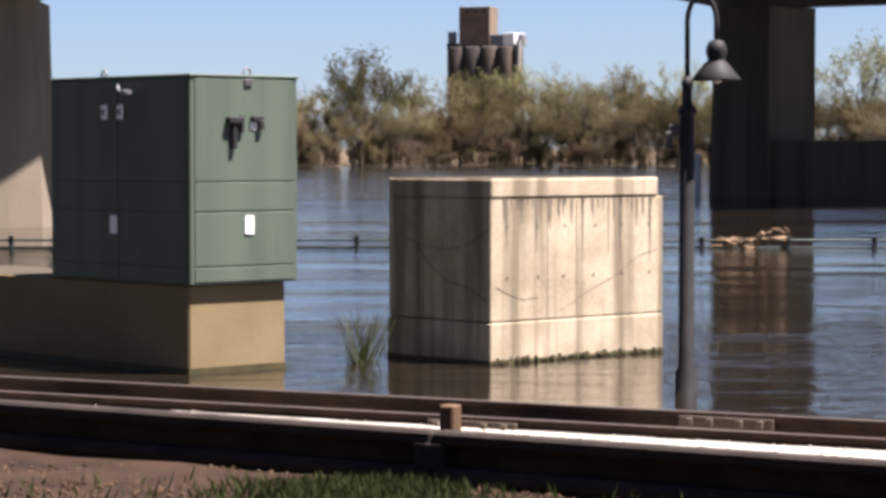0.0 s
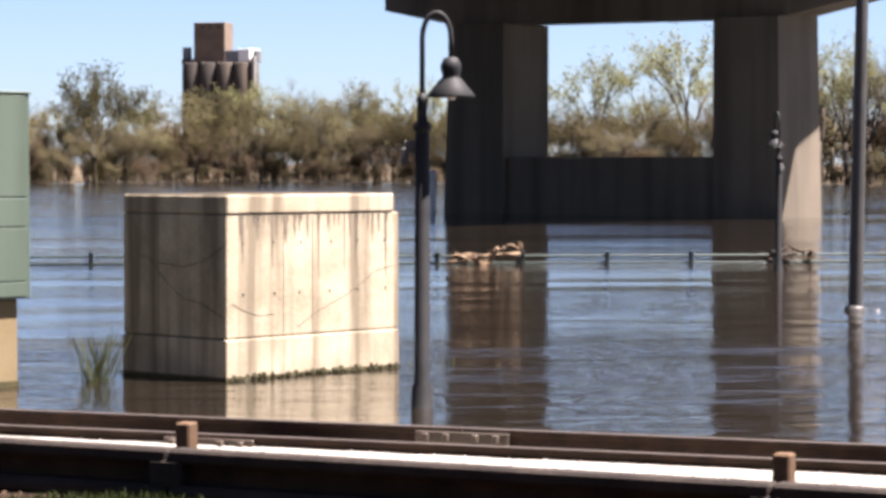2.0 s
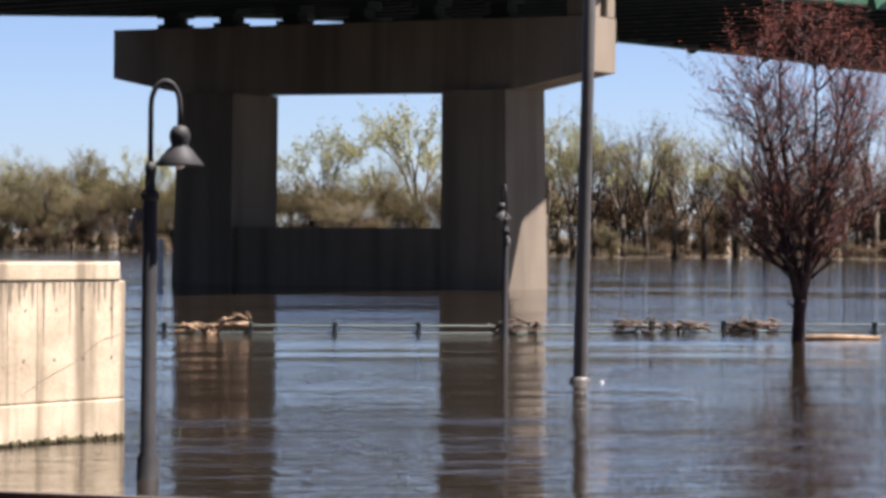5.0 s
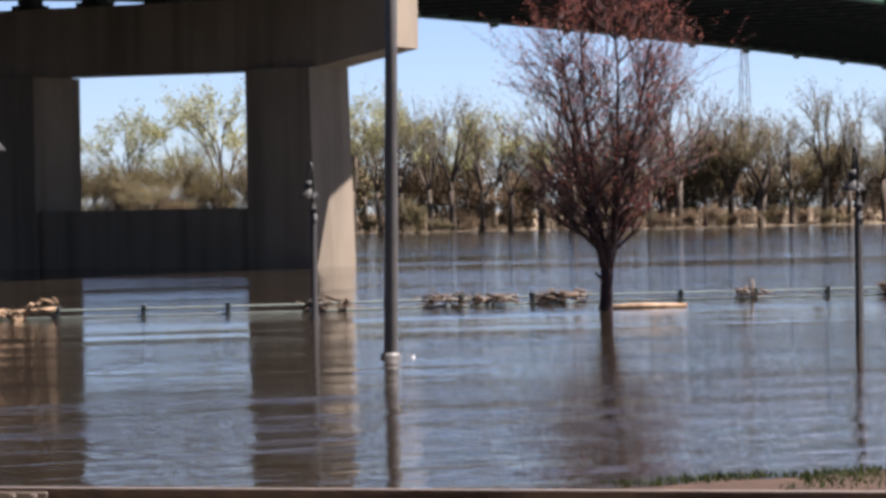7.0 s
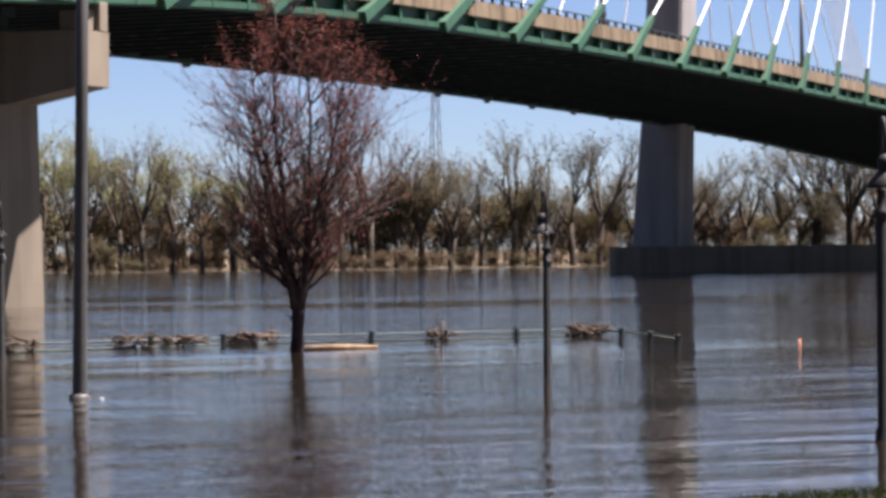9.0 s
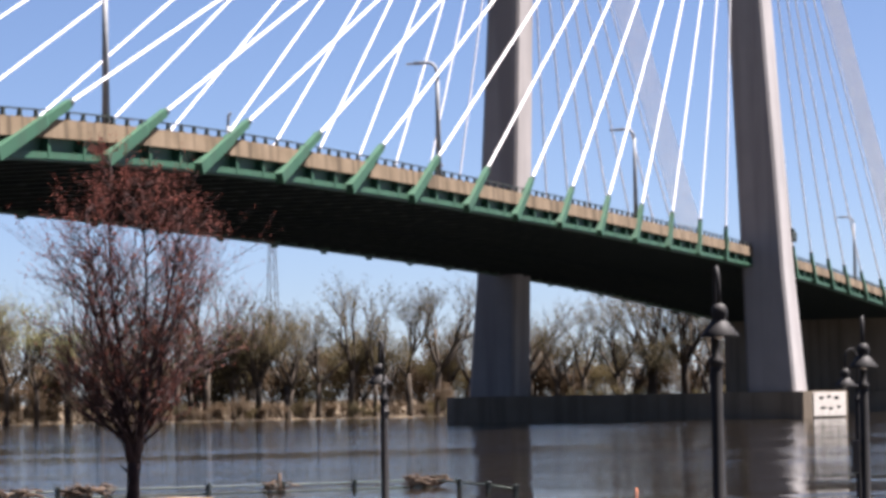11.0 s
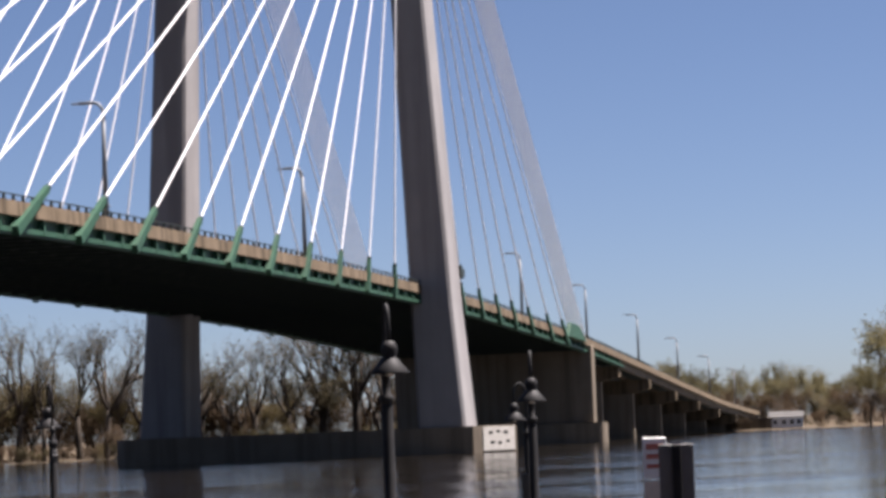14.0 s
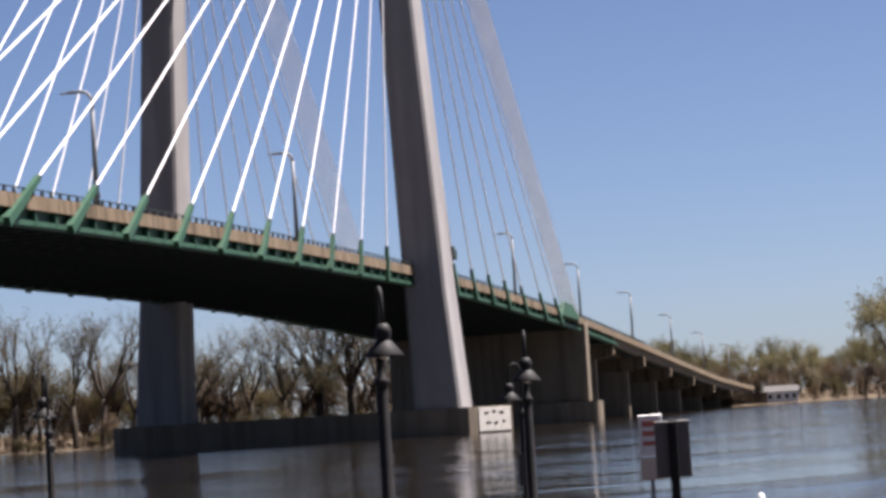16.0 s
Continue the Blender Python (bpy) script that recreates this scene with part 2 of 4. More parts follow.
def lathe(bm, profile, sides=20, centre=(0, 0, 0)):
    c = Vector(centre)
    return loft(bm, [[c + Vector((max(r, 0.001) * math.cos(a), max(r, 0.001) * math.sin(a), z)) for a in (2 * math.pi * k / sides for k in range(sides))] for r, z in profile])


# ---- large structure ----
def shore_y(x):
    """Where the near bank meets the water."""
    return 23.0 + 1.0 * min(max((x - 7.0) / 5.0, 0), 1) + 0.4 * math.sin(x * 0.31) + 0.9 * noise.noise((x * 0.22, 3.1, 0))


def bank_z(x, y):
    """The near bank's height: a flat shelf that falls to the water behind the track."""
    edge = shore_y(x)
    line = 17.6 - 0.525 * x
    line = max(line, 9.0)
    if y < line:
        return 0.86 + 0.03 * noise.noise((x * 0.8, y * 0.8, 0))
    f = (y - line) / max(edge - line, 1.0)
    return 0.86 * (1 - f) ** 1.5 if f <= 1 else -0.35 * (f - 1) * 3 - 0.02


def ground():
    bm = bmesh.new()
    xs = [-60 + i * 0.75 for i in range(161)]
    ys = [-30, -15, -5] + [i * 0.5 for i in range(0, 84)] + [44, 52, 70]
    grid = [[bm.verts.new((x, y, max(bank_z(x, y), -2.5) + (0.03 * noise.noise((x * 2.1, y * 2.1, 5)) if y > 0 else 0))) for x in xs] for y in ys]
    for a, b in zip(grid, grid[1:]):
        for i in range(len(xs) - 1):
            bm.faces.new((a[i], a[i + 1], b[i + 1], b[i]))
    ob = new("ground", mesh_of("ground", bm, surface("bank_soil", (0.006, 0.0033, 0.0020), (0.026, 0.0145, 0.0085), 2.3, 0.95, bump=0.7, fine=14), True))
    tagged(ob, "brown soil river bank with patches of spring grass", "ground", kind="structure")


def water():
    bm = bmesh.new()
    bmesh.ops.create_grid(bm, x_segments=8, y_segments=8, size=2400)
    ob = new("water", mesh_of("water", bm, WATER))
    ob.location = (0, 1200, 0)
    tagged(ob, "silty brown flooded river with small wind ripples", "water", kind="structure")
    bed = bmesh.new()
    bmesh.ops.create_grid(bed, x_segments=2, y_segments=2, size=4500)
    ob = new("river_bed", mesh_of("river_bed", bed, SCRUB))
    ob.location = (0, 1000, -2.6)
    tagged(ob, "mud river bed below the flood water", "ground", kind="structure")


def far_bank_y(az):
    """Distance to the far shore along a bearing in degrees."""
    return 470 + 40 * math.sin(az * 0.21 + 1.0) + 35 * noise.noise((az * 0.3, 0, 0)) + max(0, az - 33) * 28


def bearing(az, d, z=0.0):
    return Vector((d * math.sin(radians(az)), d * math.cos(radians(az)), z))


def far_bank():
    bm = bmesh.new()
    rows = []
    for k in range(0, 161):
        az = -35 + k * 0.6
        d = far_bank_y(az)
        rows.append([bm.verts.new(bearing(az, d + dd, z)) for dd, z in ((-12, -1.5), (-1, -0.1), (6, 0.1), (14, 0.25), (60, 0.7), (160, 2.0), (700, 4.0), (1500, 6.0))])
    for a, b in zip(rows, rows[1:]):
        for i in range(len(a) - 1):
            bm.faces.new((a[i], a[i + 1], b[i + 1], b[i]))
    bmesh.ops.recalc_face_normals(bm, faces=bm.faces[:])
    tagged(new("far_bank", mesh_of("far_bank", bm, SCRUB, True)), "low tan river bank with dry grass", "ground", kind="structure")


def sky_blocker():
    """An unseen slope added behind the camera; it closes the place and blocks low sky light."""
    bm, rows = bmesh.new(), []
    for k in range(0, 61):
        az = 118 + k * 3.2
        rise = min(1.0, k / 8, (60 - k) / 5)
        row = []
        for r, z in ((45, 0.4), (60, 3), (85, 14), (110, 25), (140, 33), (200, 38), (340, 40)):
            n = noise.noise((az * 0.12, r * 0.05, 2.0))
            row.append(bm.verts.new(bearing(az, r * (1 + 0.08 * n), 0.3 + (z + 5 * n * (z > 4)) * rise)))
        rows.append(row)
    for a, c in zip(rows, rows[1:]):
        for i in range(len(a) - 1):
            bm.faces.new((a[i], a[i + 1], c[i + 1], c[i]))
    bmesh.ops.recalc_face_normals(bm, faces=bm.faces[:])
    tagged(new("sky_blocker", mesh_of("sky_blocker", bm, surface("sky_blocker_dark", (0.014, 0.015, 0.012), (0.036, 0.036, 0.028), 0.15, 0.95, bump=0.6, fine=1.2), True)), "unseen dark brown slope added to block low sky light", "hill", kind="structure")


ground()
water()
sky_blocker()
far_bank()


# ---- the bridge ----
DECK_S = [-420, -260, -160, -68, -14, 0, 33, 72, 124, 175, 200, 226, 306, 386, 433, 518, 600, 700]
DECK_Z = [0.5, 6.2, 9.5, 12.8, 15.1, 16.45, 18.2, 18.85, 19.1, 18.9, 18.65, 18.3, 15.9, 12.1, 9.7, 5.6, 3.0, 2.6]


def deck_z(s):
    """Height of the girders' underside, smoothed between its levels."""
    return float(np.mean(np.interp([s - 12, s - 6, s, s + 6, s + 12], DECK_S, DECK_Z)))


WIDTH = 33.8
TOWER_S, END_S = 193.0, 313.0
STAYS = [5.6 + 13.03 * i for i in range(14)]
BACK_STAYS = [214.0, 226.0, 238.0, 250.0, 263.5, 280.0, 294.0]
BUNDLE = [299.0 + 2.0 * i for i in range(9)]


def ribbon(bm, s0, s1, section, step=6.5, lift=0.0):
    """A beam along the deck whose cross-section (y, z above the underside) follows the grade."""
    n = max(2, int((s1 - s0) / step) + 1)
    rings = []
    for i in range(n):
        s = s0 + (s1 - s0) * i / (n - 1)
        z = deck_z(s) + lift
        rings.append([(s, y, z + h) for y, h in section])
    loft(bm, rings)
    bmesh.ops.recalc_face_normals(bm, faces=bm.faces[:])
    return bm


def bridge_deck():
    br = thing("road_bridge", "cable-stayed road bridge with green steel edge girders and tan parapets", "bridge", BRIDGE)
    s0, s1 = -400.0, 612.0
    part("deck_slab", ribbon(bmesh.new(), s0, s1, [(0.1, 1.42), (WIDTH - 0.1, 1.42), (WIDTH - 0.1, 1.72), (0.1, 1.72)]), PARAPET, br, "concrete road deck slab")
    for y in (0.55, WIDTH - 0.55):
        d = 1 if y < 5 else -1
        part("edge_girder", ribbon(bmesh.new(), -60 if d else s0, END_S + 42, [(y - 0.02, 0.06), (y + 0.02, 0.06), (y + 0.02, 1.4), (y - 0.02, 1.4)]), STEEL_GREEN, br, "green painted steel girder web")
        part("bottom_flange", ribbon(bmesh.new(), -60, END_S + 42, [(y - 0.5, 0), (y + 0.5, 0), (y + 0.5, 0.07), (y - 0.5, 0.07)]), STEEL_GREEN, br)
        part("lower_fascia", ribbon(bmesh.new(), -60, END_S + 42, [(y - 0.5 * d - 0.03, 0.075), (y - 0.5 * d + 0.03, 0.075), (y - 0.5 * d + 0.03, 0.46), (y - 0.5 * d - 0.03, 0.46)]), STEEL_GREEN, br, "green edge strip along the girder")
        part("parapet", ribbon(bmesh.new(), s0, s1, [(y - 0.62 * d, 1.3), (y - 0.3 * d, 1.3), (y - 0.34 * d, 2.42), (y - 0.58 * d, 2.42)]), PARAPET, br, "tan concrete parapet")
        part("hand_rail", ribbon(bmesh.new(), -120, END_S + 200, [(y - 0.5 * d, 2.84), (y - 0.4 * d, 2.84), (y - 0.4 * d, 2.93), (y - 0.5 * d, 2.93)]), STEEL_DARK, br, "dark steel parapet rail")
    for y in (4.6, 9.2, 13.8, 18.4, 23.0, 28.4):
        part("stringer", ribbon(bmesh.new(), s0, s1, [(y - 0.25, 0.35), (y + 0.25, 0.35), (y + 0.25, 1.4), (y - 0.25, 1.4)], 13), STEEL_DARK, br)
    for y in (1.2, WIDTH - 1.2):
        for a, b in ((s0, -60.2), (END_S + 42.2, s1)):
            part("approach_girder", ribbon(bmesh.new(), a, b, [(y - 0.35, 0.05), (y + 0.35, 0.05), (y + 0.35, 1.4), (y - 0.35, 1.4)], 13), PIER_CONCRETE, br, "grey approach girder")
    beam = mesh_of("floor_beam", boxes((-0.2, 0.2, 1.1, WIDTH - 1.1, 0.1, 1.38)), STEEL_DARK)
    stiff = mesh_of("stiffener", boxes((-0.16, 0.16, 0.0, 0.5, 0.08, 0.85), (-0.03, 0.03, 0.06, 0.55, 0.08, 1.35)), STEEL_GREEN)
    post = mesh_of("rail_post", boxes((-0.12, 0.12, -0.09, 0.09, 0, 0.5), (-0.2, 0.2, -0.12, 0.12, 0.0, 0.1)), STEEL_DARK)
    s = -58.0
    while s < END_S + 40:
        z = deck_z(s)
        shared("floor_beam", beam, br, Matrix.Translation((s, 0, z)))
        shared("stiffener", stiff, br, Matrix.Translation((s + 0.4, -0.02, z)))
        s += 4.3333
    for y, step in ((0.1, 1.9), (WIDTH - 0.1, 3.8)):
        s = -20.0
        while s < END_S + 80:
            shared("rail_post", post, br, Matrix.Translation((s, y, deck_z(s) + 2.4)))
            s += step
    return br


def leg_points(z):
    """Outer and inner edge of the near leg, and half its depth along the deck, at a height."""
    outer = np.interp(z, [0, 3.5, 18.7, 60, 114], [-5.2, -5.0, -3.75, -1.35, 0.9])
    inner = np.interp(z, [0, 3.5, 18.7, 60, 114], [1.05, 1.1, 1.5, 2.8, 4.0])
    depth = np.interp(z, [0, 18.7, 60, 100], [3.6, 3.3, 3.0, 2.6])
    return outer, inner, depth


MID = 16.25


def bridge_tower():
    tw = thing("bridge_tower", "tall pale concrete H-shaped bridge pylon on a long footing", "bridge tower", BRIDGE @ Matrix.Translation((TOWER_S, 0, 0)))
    for side in (0, 1):
        rings = []
        for z in (3.3, 8, 18.7, 30, 45, 60, 80, 99, 113):
            o, i, d = leg_points(z)
            a, b = (o, i) if not side else (2 * MID - i, 2 * MID - o)
            c = 0.35
            rings.append([(-d, a + c, z), (-d + c, a, z), (d - c, a, z), (d, a + c, z), (d, b - c, z), (d - c, b, z), (-d + c, b, z), (-d, b - c, z)])
        bm = loft(bmesh.new(), rings)
        bmesh.ops.recalc_face_normals(bm, faces=bm.faces[:])
        part("leg", bm, PALE_CONCRETE, tw, "pale tapering concrete pylon leg")
    part("upper_beam", boxes((-1.6, 1.6, 3.6, 2 * MID - 3.6, 72, 76), bevel=0.15), PALE_CONCRETE, tw)
    nose = [(-3.9, -6.0), (3.9, -9.9), (5.2, -6.0)]
    tail = [(5.2, 2 * MID + 6.4), (1.5, 2 * MID + 8.4), (-2.4, 2 * MID + 8.4), (-3.9, 2 * MID + 7.0)]
    part("footing", prism(bmesh.new(), nose + tail, 2, -2.0, 3.35), PIER_CONCRETE, tw, "long dark concrete footing with a pointed nose")
    part("access_platform", boxes((3.2, 5.8, -3.6, -2.2, 22.2, 22.45), (3.2, 5.8, -3.66, -3.6, 22.45, 23.4), (5.0, 5.9, -3.4, -2.4, 22.45, 23.9), bevel=0.03), STEEL_DARK, tw, "dark steel service platform")
    board = part("warning_board", boxes((1.9, 8.3, -0.09, -0.03, 0.25, 3.2), bevel=0.02), surface("weathered_white_board", (0.34, 0.32, 0.28), (0.48, 0.46, 0.42), 1.5, 0.7), tw, "white navigation warning board")
    board.matrix_basis = Matrix.Translation((-3.9, -6.0, 0)) @ Matrix.Rotation(math.atan2(-3.9, 7.8), 4, "Z")
    for x, z, w, h in ((3.4, 2.3, 0.9, 0.35), (4.9, 2.45, 0.8, 0.3), (6.4, 2.3, 0.9, 0.35), (3.7, 1.1, 1.0, 0.3), (5.2, 1.0, 0.8, 0.35), (6.8, 1.2, 0.7, 0.3)):
        part("marking", boxes((x - w / 2, x + w / 2, -0.1, -0.091, z, z + h)), BLACK_PAINT, board, "dark bar of unreadable lettering")
    return tw


def stay_cables(br):
    """Stays from the deck edge to the pylon legs, each with its green anchor pipe at the edge girder."""
    n = len(STAYS)
    for side in (0, 1):
        y = -0.12 if side == 0 else WIDTH + 0.12
        rows = [(s - 2.3 * side, 96.3 - 1.4 * i - 0.7 * max(i - 10, 0) + 2.0 * side, 1) for i, s in enumerate(STAYS)]
        rows += [(s, 94.0 + 0.4 * i, 1) for i, s in enumerate(BACK_STAYS)] + [(s, 97.0 + 1.35 * i, 0) for i, s in enumerate(BUNDLE)]
        for s, top, single in rows:
            o, i, d = leg_points(top)
            ty = (o + i) / 2 if side == 0 else 2 * MID - (o + i) / 2
            tx = TOWER_S + (-d if s < TOWER_S else d)
            a, b = Vector((s, y, deck_z(s) + 0.25)), Vector((tx, ty, top))
            way = (b - a).normalized()
            reach = 3.7 / max(way.z, 0.3)
            start = a + way * (reach if single else 3.2)
            part("stay_cable", tube(bmesh.new(), [start, start + way * 0.1, b - way * 0.1, b], 0.105 if single else 0.08, 8), CABLE_WHITE, br, "white sheathed stay cable", True)
            if not single:
                continue
            bm = bmesh.new()
            x = Vector((0, 1, 0))
            up = way.cross(x).normalized()
            rings = []
            for k, r in ((-0.3, 0.40), (reach * 0.62, 0.35), (reach * 0.64, 0.28), (reach - 0.15, 0.26)):
                p = a + way * k
                rings.append([p + x * sx * r * 0.8 + up * sy * r for sx, sy in ((-1, -1), (1, -1), (1, 1), (-1, 1))])
            loft(bm, rings)
            bmesh.ops.recalc_face_normals(bm, faces=bm.faces[:])
            pipe = part("anchor_pipe", bm, STEEL_GREEN, br, "green steel stay anchor")
            part("collar", tube(bmesh.new(), [a + way * (reach - 0.2), a + way * (reach + 0.15)], 0.24, 10), STEEL_DARK, pipe)


def end_frame(br):
    """The green anchor housing where the back stays meet."""
    part("anchor_housing", prism(bmesh.new(), [(END_S - 20, deck_z(END_S) + 2.2), (END_S - 17, deck_z(END_S) + 4.4), (END_S - 9, deck_z(END_S) + 4.1), (END_S - 2, deck_z(END_S) + 1.6)], 1, -0.5, 0.3), STEEL_GREEN, br, "green backstay anchor housing")
    z = deck_z(-5)
    part("end_frame", boxes((-6.6, -5.9, -0.5, 0.1, z + 0.1, z + 2.9), (-4.6, -3.9, -0.5, 0.1, z + 0.1, z + 2.9), (-5.88, -4.62, -0.45, 0.05, z + 2.2, z + 2.6), (-5.88, -4.62, -0.45, 0.05, z + 0.1, z + 0.5), bevel=0.03), STEEL_GREEN, br, "green steel end frame over the pier")


def bridge_pier(s, drop, label, wall_top=3.35):
    """A two-column pier with a hammer-head cap and a wall between its columns; s is the cap's far face."""
    pr = thing("bridge_pier", label, "bridge pier", BRIDGE @ Matrix.Translation((s, 0, 0)), "bridge piers")
    t = 14.75 - drop
    fall = 0.0165  # the cap rises towards the far edge with the road's cross fall
    cap = [(y, z + fall * y) for y, z in ((0.0, t - 2.95), (0.0, t), (34.2, t), (34.2, t - 2.95), (28.6, t - 3.95), (5.1, t - 3.95))]
    bm = prism(bmesh.new(), cap, 0, -2.55, 0.0)
    part("cap", bm, PIER_CONCRETE, pr, "concrete hammer-head pier cap")
    top = t - 3.95
    # plan of each column at the base and under the cap; the near outer face is splayed only to slant the deck's shadow
    near = ([(-3.1, 4.80), (-0.13, 4.10), (1.15, 5.20), (1.15, 9.3), (-3.1, 9.3)], [(-3.1, 5.08), (-0.25, 4.40), (1.15, 5.60), (1.15, 9.3), (-3.1, 9.3)])
    far = ([(-3.1, 24.3), (1.15, 24.3), (1.15, 29.0), (-3.1, 29.0)], [(-3.1, 24.3), (1.15, 24.3), (1.15, 28.45), (-3.1, 28.45)])
    for low, high in (near, far):
        bm = bmesh.new()
        loft(bm, [[(x, y, -2.0) for x, y in low], [(x, y, top + fall * y + max(0.0, 5.1 - y) * 0.2 + 0.02) for x, y in high]])
        bmesh.ops.recalc_face_normals(bm, faces=bm.faces[:])
        part("column", bm, PIER_CONCRETE, pr, "tapered concrete pier column")
    part("wall", boxes((-2.8, 0.7, 9.0, 24.6, -2.0, wall_top), bevel=0.05), PIER_CONCRETE, pr, "low concrete wall between the columns")
    for z in [1.2 * k + 0.9 for k in range(int((t - 5) / 1.2))]:
        for y0, y1 in ((5.6, 9.2), (24.3, 28.2)):
            part("form_joint", boxes((-3.106, -3.09, y0, y1, z, z + 0.05)), PIER_CONCRETE, pr)
    for y in (1.6, 6.5, 11.4, 16.3, 21.2, 26.0, 30.4):
        z0 = t + fall * y - 0.02
        h = deck_z(s) - z0
        if y < 3:
            part("bearing_block", boxes((-2.3, -1.0, 0.3, 1.7, z0, z0 + h * 0.75), bevel=0.06), PIER_CONCRETE, pr)
            part("shear_block", boxes((-0.95, -0.1, -0.02, 1.2, z0 - 0.03, z0 + h * 1.05), bevel=0.06), PIER_CONCRETE, pr)
        else:
            part("bearing", boxes((-1.9, -0.5, y - 0.85, y + 0.85, z0, z0 + 0.35), (-1.7, -0.7, y - 0.55, y + 0.55, z0 + 0.3, z0 + h * 0.7), (-1.9, -0.5, y - 0.9, y + 0.9, z0 + h * 0.68, z0 + h + 0.06)), STEEL_DARK, pr, "dark steel bearing")
    return pr


def anchor_pier():
    pr = thing("bridge_pier", "concrete anchor pier with a stepped base in the river", "bridge pier", BRIDGE @ Matrix.Translation((END_S + 3.0, 0, 0)), "bridge piers")
    t = deck_z(END_S)
    part("shaft", boxes((-1.6, 1.6, -0.6, WIDTH + 0.6, 3.4, t + 1.2), bevel=0.1), PIER_CONCRETE, pr)
    end = [(math.sin(radians(a)) * 2.6, -1.6 - math.cos(radians(a)) * 1.0) for a in range(-90, 91, 30)]
    far = [(math.sin(radians(a)) * 2.6, WIDTH + 1.6 + math.cos(radians(a)) * 1.0) for a in range(90, -91, -30)]
    part("footing", prism(bmesh.new(), end + far, 2, -2, 3.4), PIER_CONCRETE, pr)


def approach_pier(s):
    pr = thing("bridge_pier", "plain concrete approach pier with a stub cap", "bridge pier", BRIDGE @ Matrix.Translation((s, 0, 0)), "approach piers")
    t = deck_z(s)
    part("cap", prism(bmesh.new(), [(0.4, t - 1.9), (0.4, t), (WIDTH - 0.4, t), (WIDTH - 0.4, t - 1.9), (WIDTH - 4, t - 2.8), (4, t - 2.8)], 0, -0.9, 0.9), PARAPET, pr, "tan concrete pier cap")
    part("shaft", boxes((-0.8, 0.8, 3.9, WIDTH - 3.9, -2, t - 2.79), bevel=0.05), PIER_CONCRETE, pr, "solid concrete pier wall")


def road_lamp_master():
    lp = thing("road_lamp", "tall galvanised road lamp with a curved arm on the bridge parapet", "street lamp", Matrix(), "bridge road lamps")
    part("pole", tube(bmesh.new(), [(0, 0, 0), (0, 0, 5), (0, 0, 9.0)], [0.25, 0.2, 0.16], 8), ROAD_STEEL, lp, "", True)
    arm = [(0, -0.0, 9.0)] + [(-0.9 * (1 - math.cos(radians(a))) - 0.0, 0, 9.0 + 0.95 * math.sin(radians(a))) for a in range(15, 91, 15)] + [(-2.1, 0, 9.95)]
    part("arm", tube(bmesh.new(), arm, 0.14, 6), ROAD_STEEL, lp, "", True)
    part("lamp_head", boxes((-2.75, -2.0, -0.14, 0.14, 9.86, 10.0), bevel=0.04), ROAD_STEEL, lp)
    part("base_box", boxes((-0.22, 0.22, -0.2, 0.2, -0.3, 1.0), bevel=0.03), STEEL_DARK, lp, "dark base box")
    return lp


bridge = bridge_deck()
bridge_tower()
stay_cables(bridge)
end_frame(bridge)
bridge_pier(0.0, 0.0, "concrete bridge pier standing in the flood with a window-like opening")
bridge_pier(-67.0, 2.95, "concrete bridge pier half in shade beside the green cabinet")
bridge_pier(-134.0, 5.6, "concrete bridge pier on the near bank", 2.5)
anchor_pier()
for s in (352, 392, 432, 472, 512, 552, 590):
    approach_pier(float(s))
lamp0 = road_lamp_master()
spots = [(20.0, 0), (79.0, 0), (139.0, 0), (259.0, 0), (318.0, 0), (379.0, 0), (438.0, 0), (496.0, 0), (552.0, 0), (48.0, 1), (108.0, 1), (168.0, 1), (228.0, 1), (288.0, 1)]
for k, (s, side) in enumerate(spots):
    m = BRIDGE @ Matrix.Translation((s, 0.62 if side == 0 else WIDTH - 0.62, deck_z(s) + 2.1))
    m = m @ Matrix.Rotation(radians(30 if side else -90), 4, "Z")
    if k == 0:
        lamp0.matrix_world = m
    else:
        copy_thing(lamp0, m)


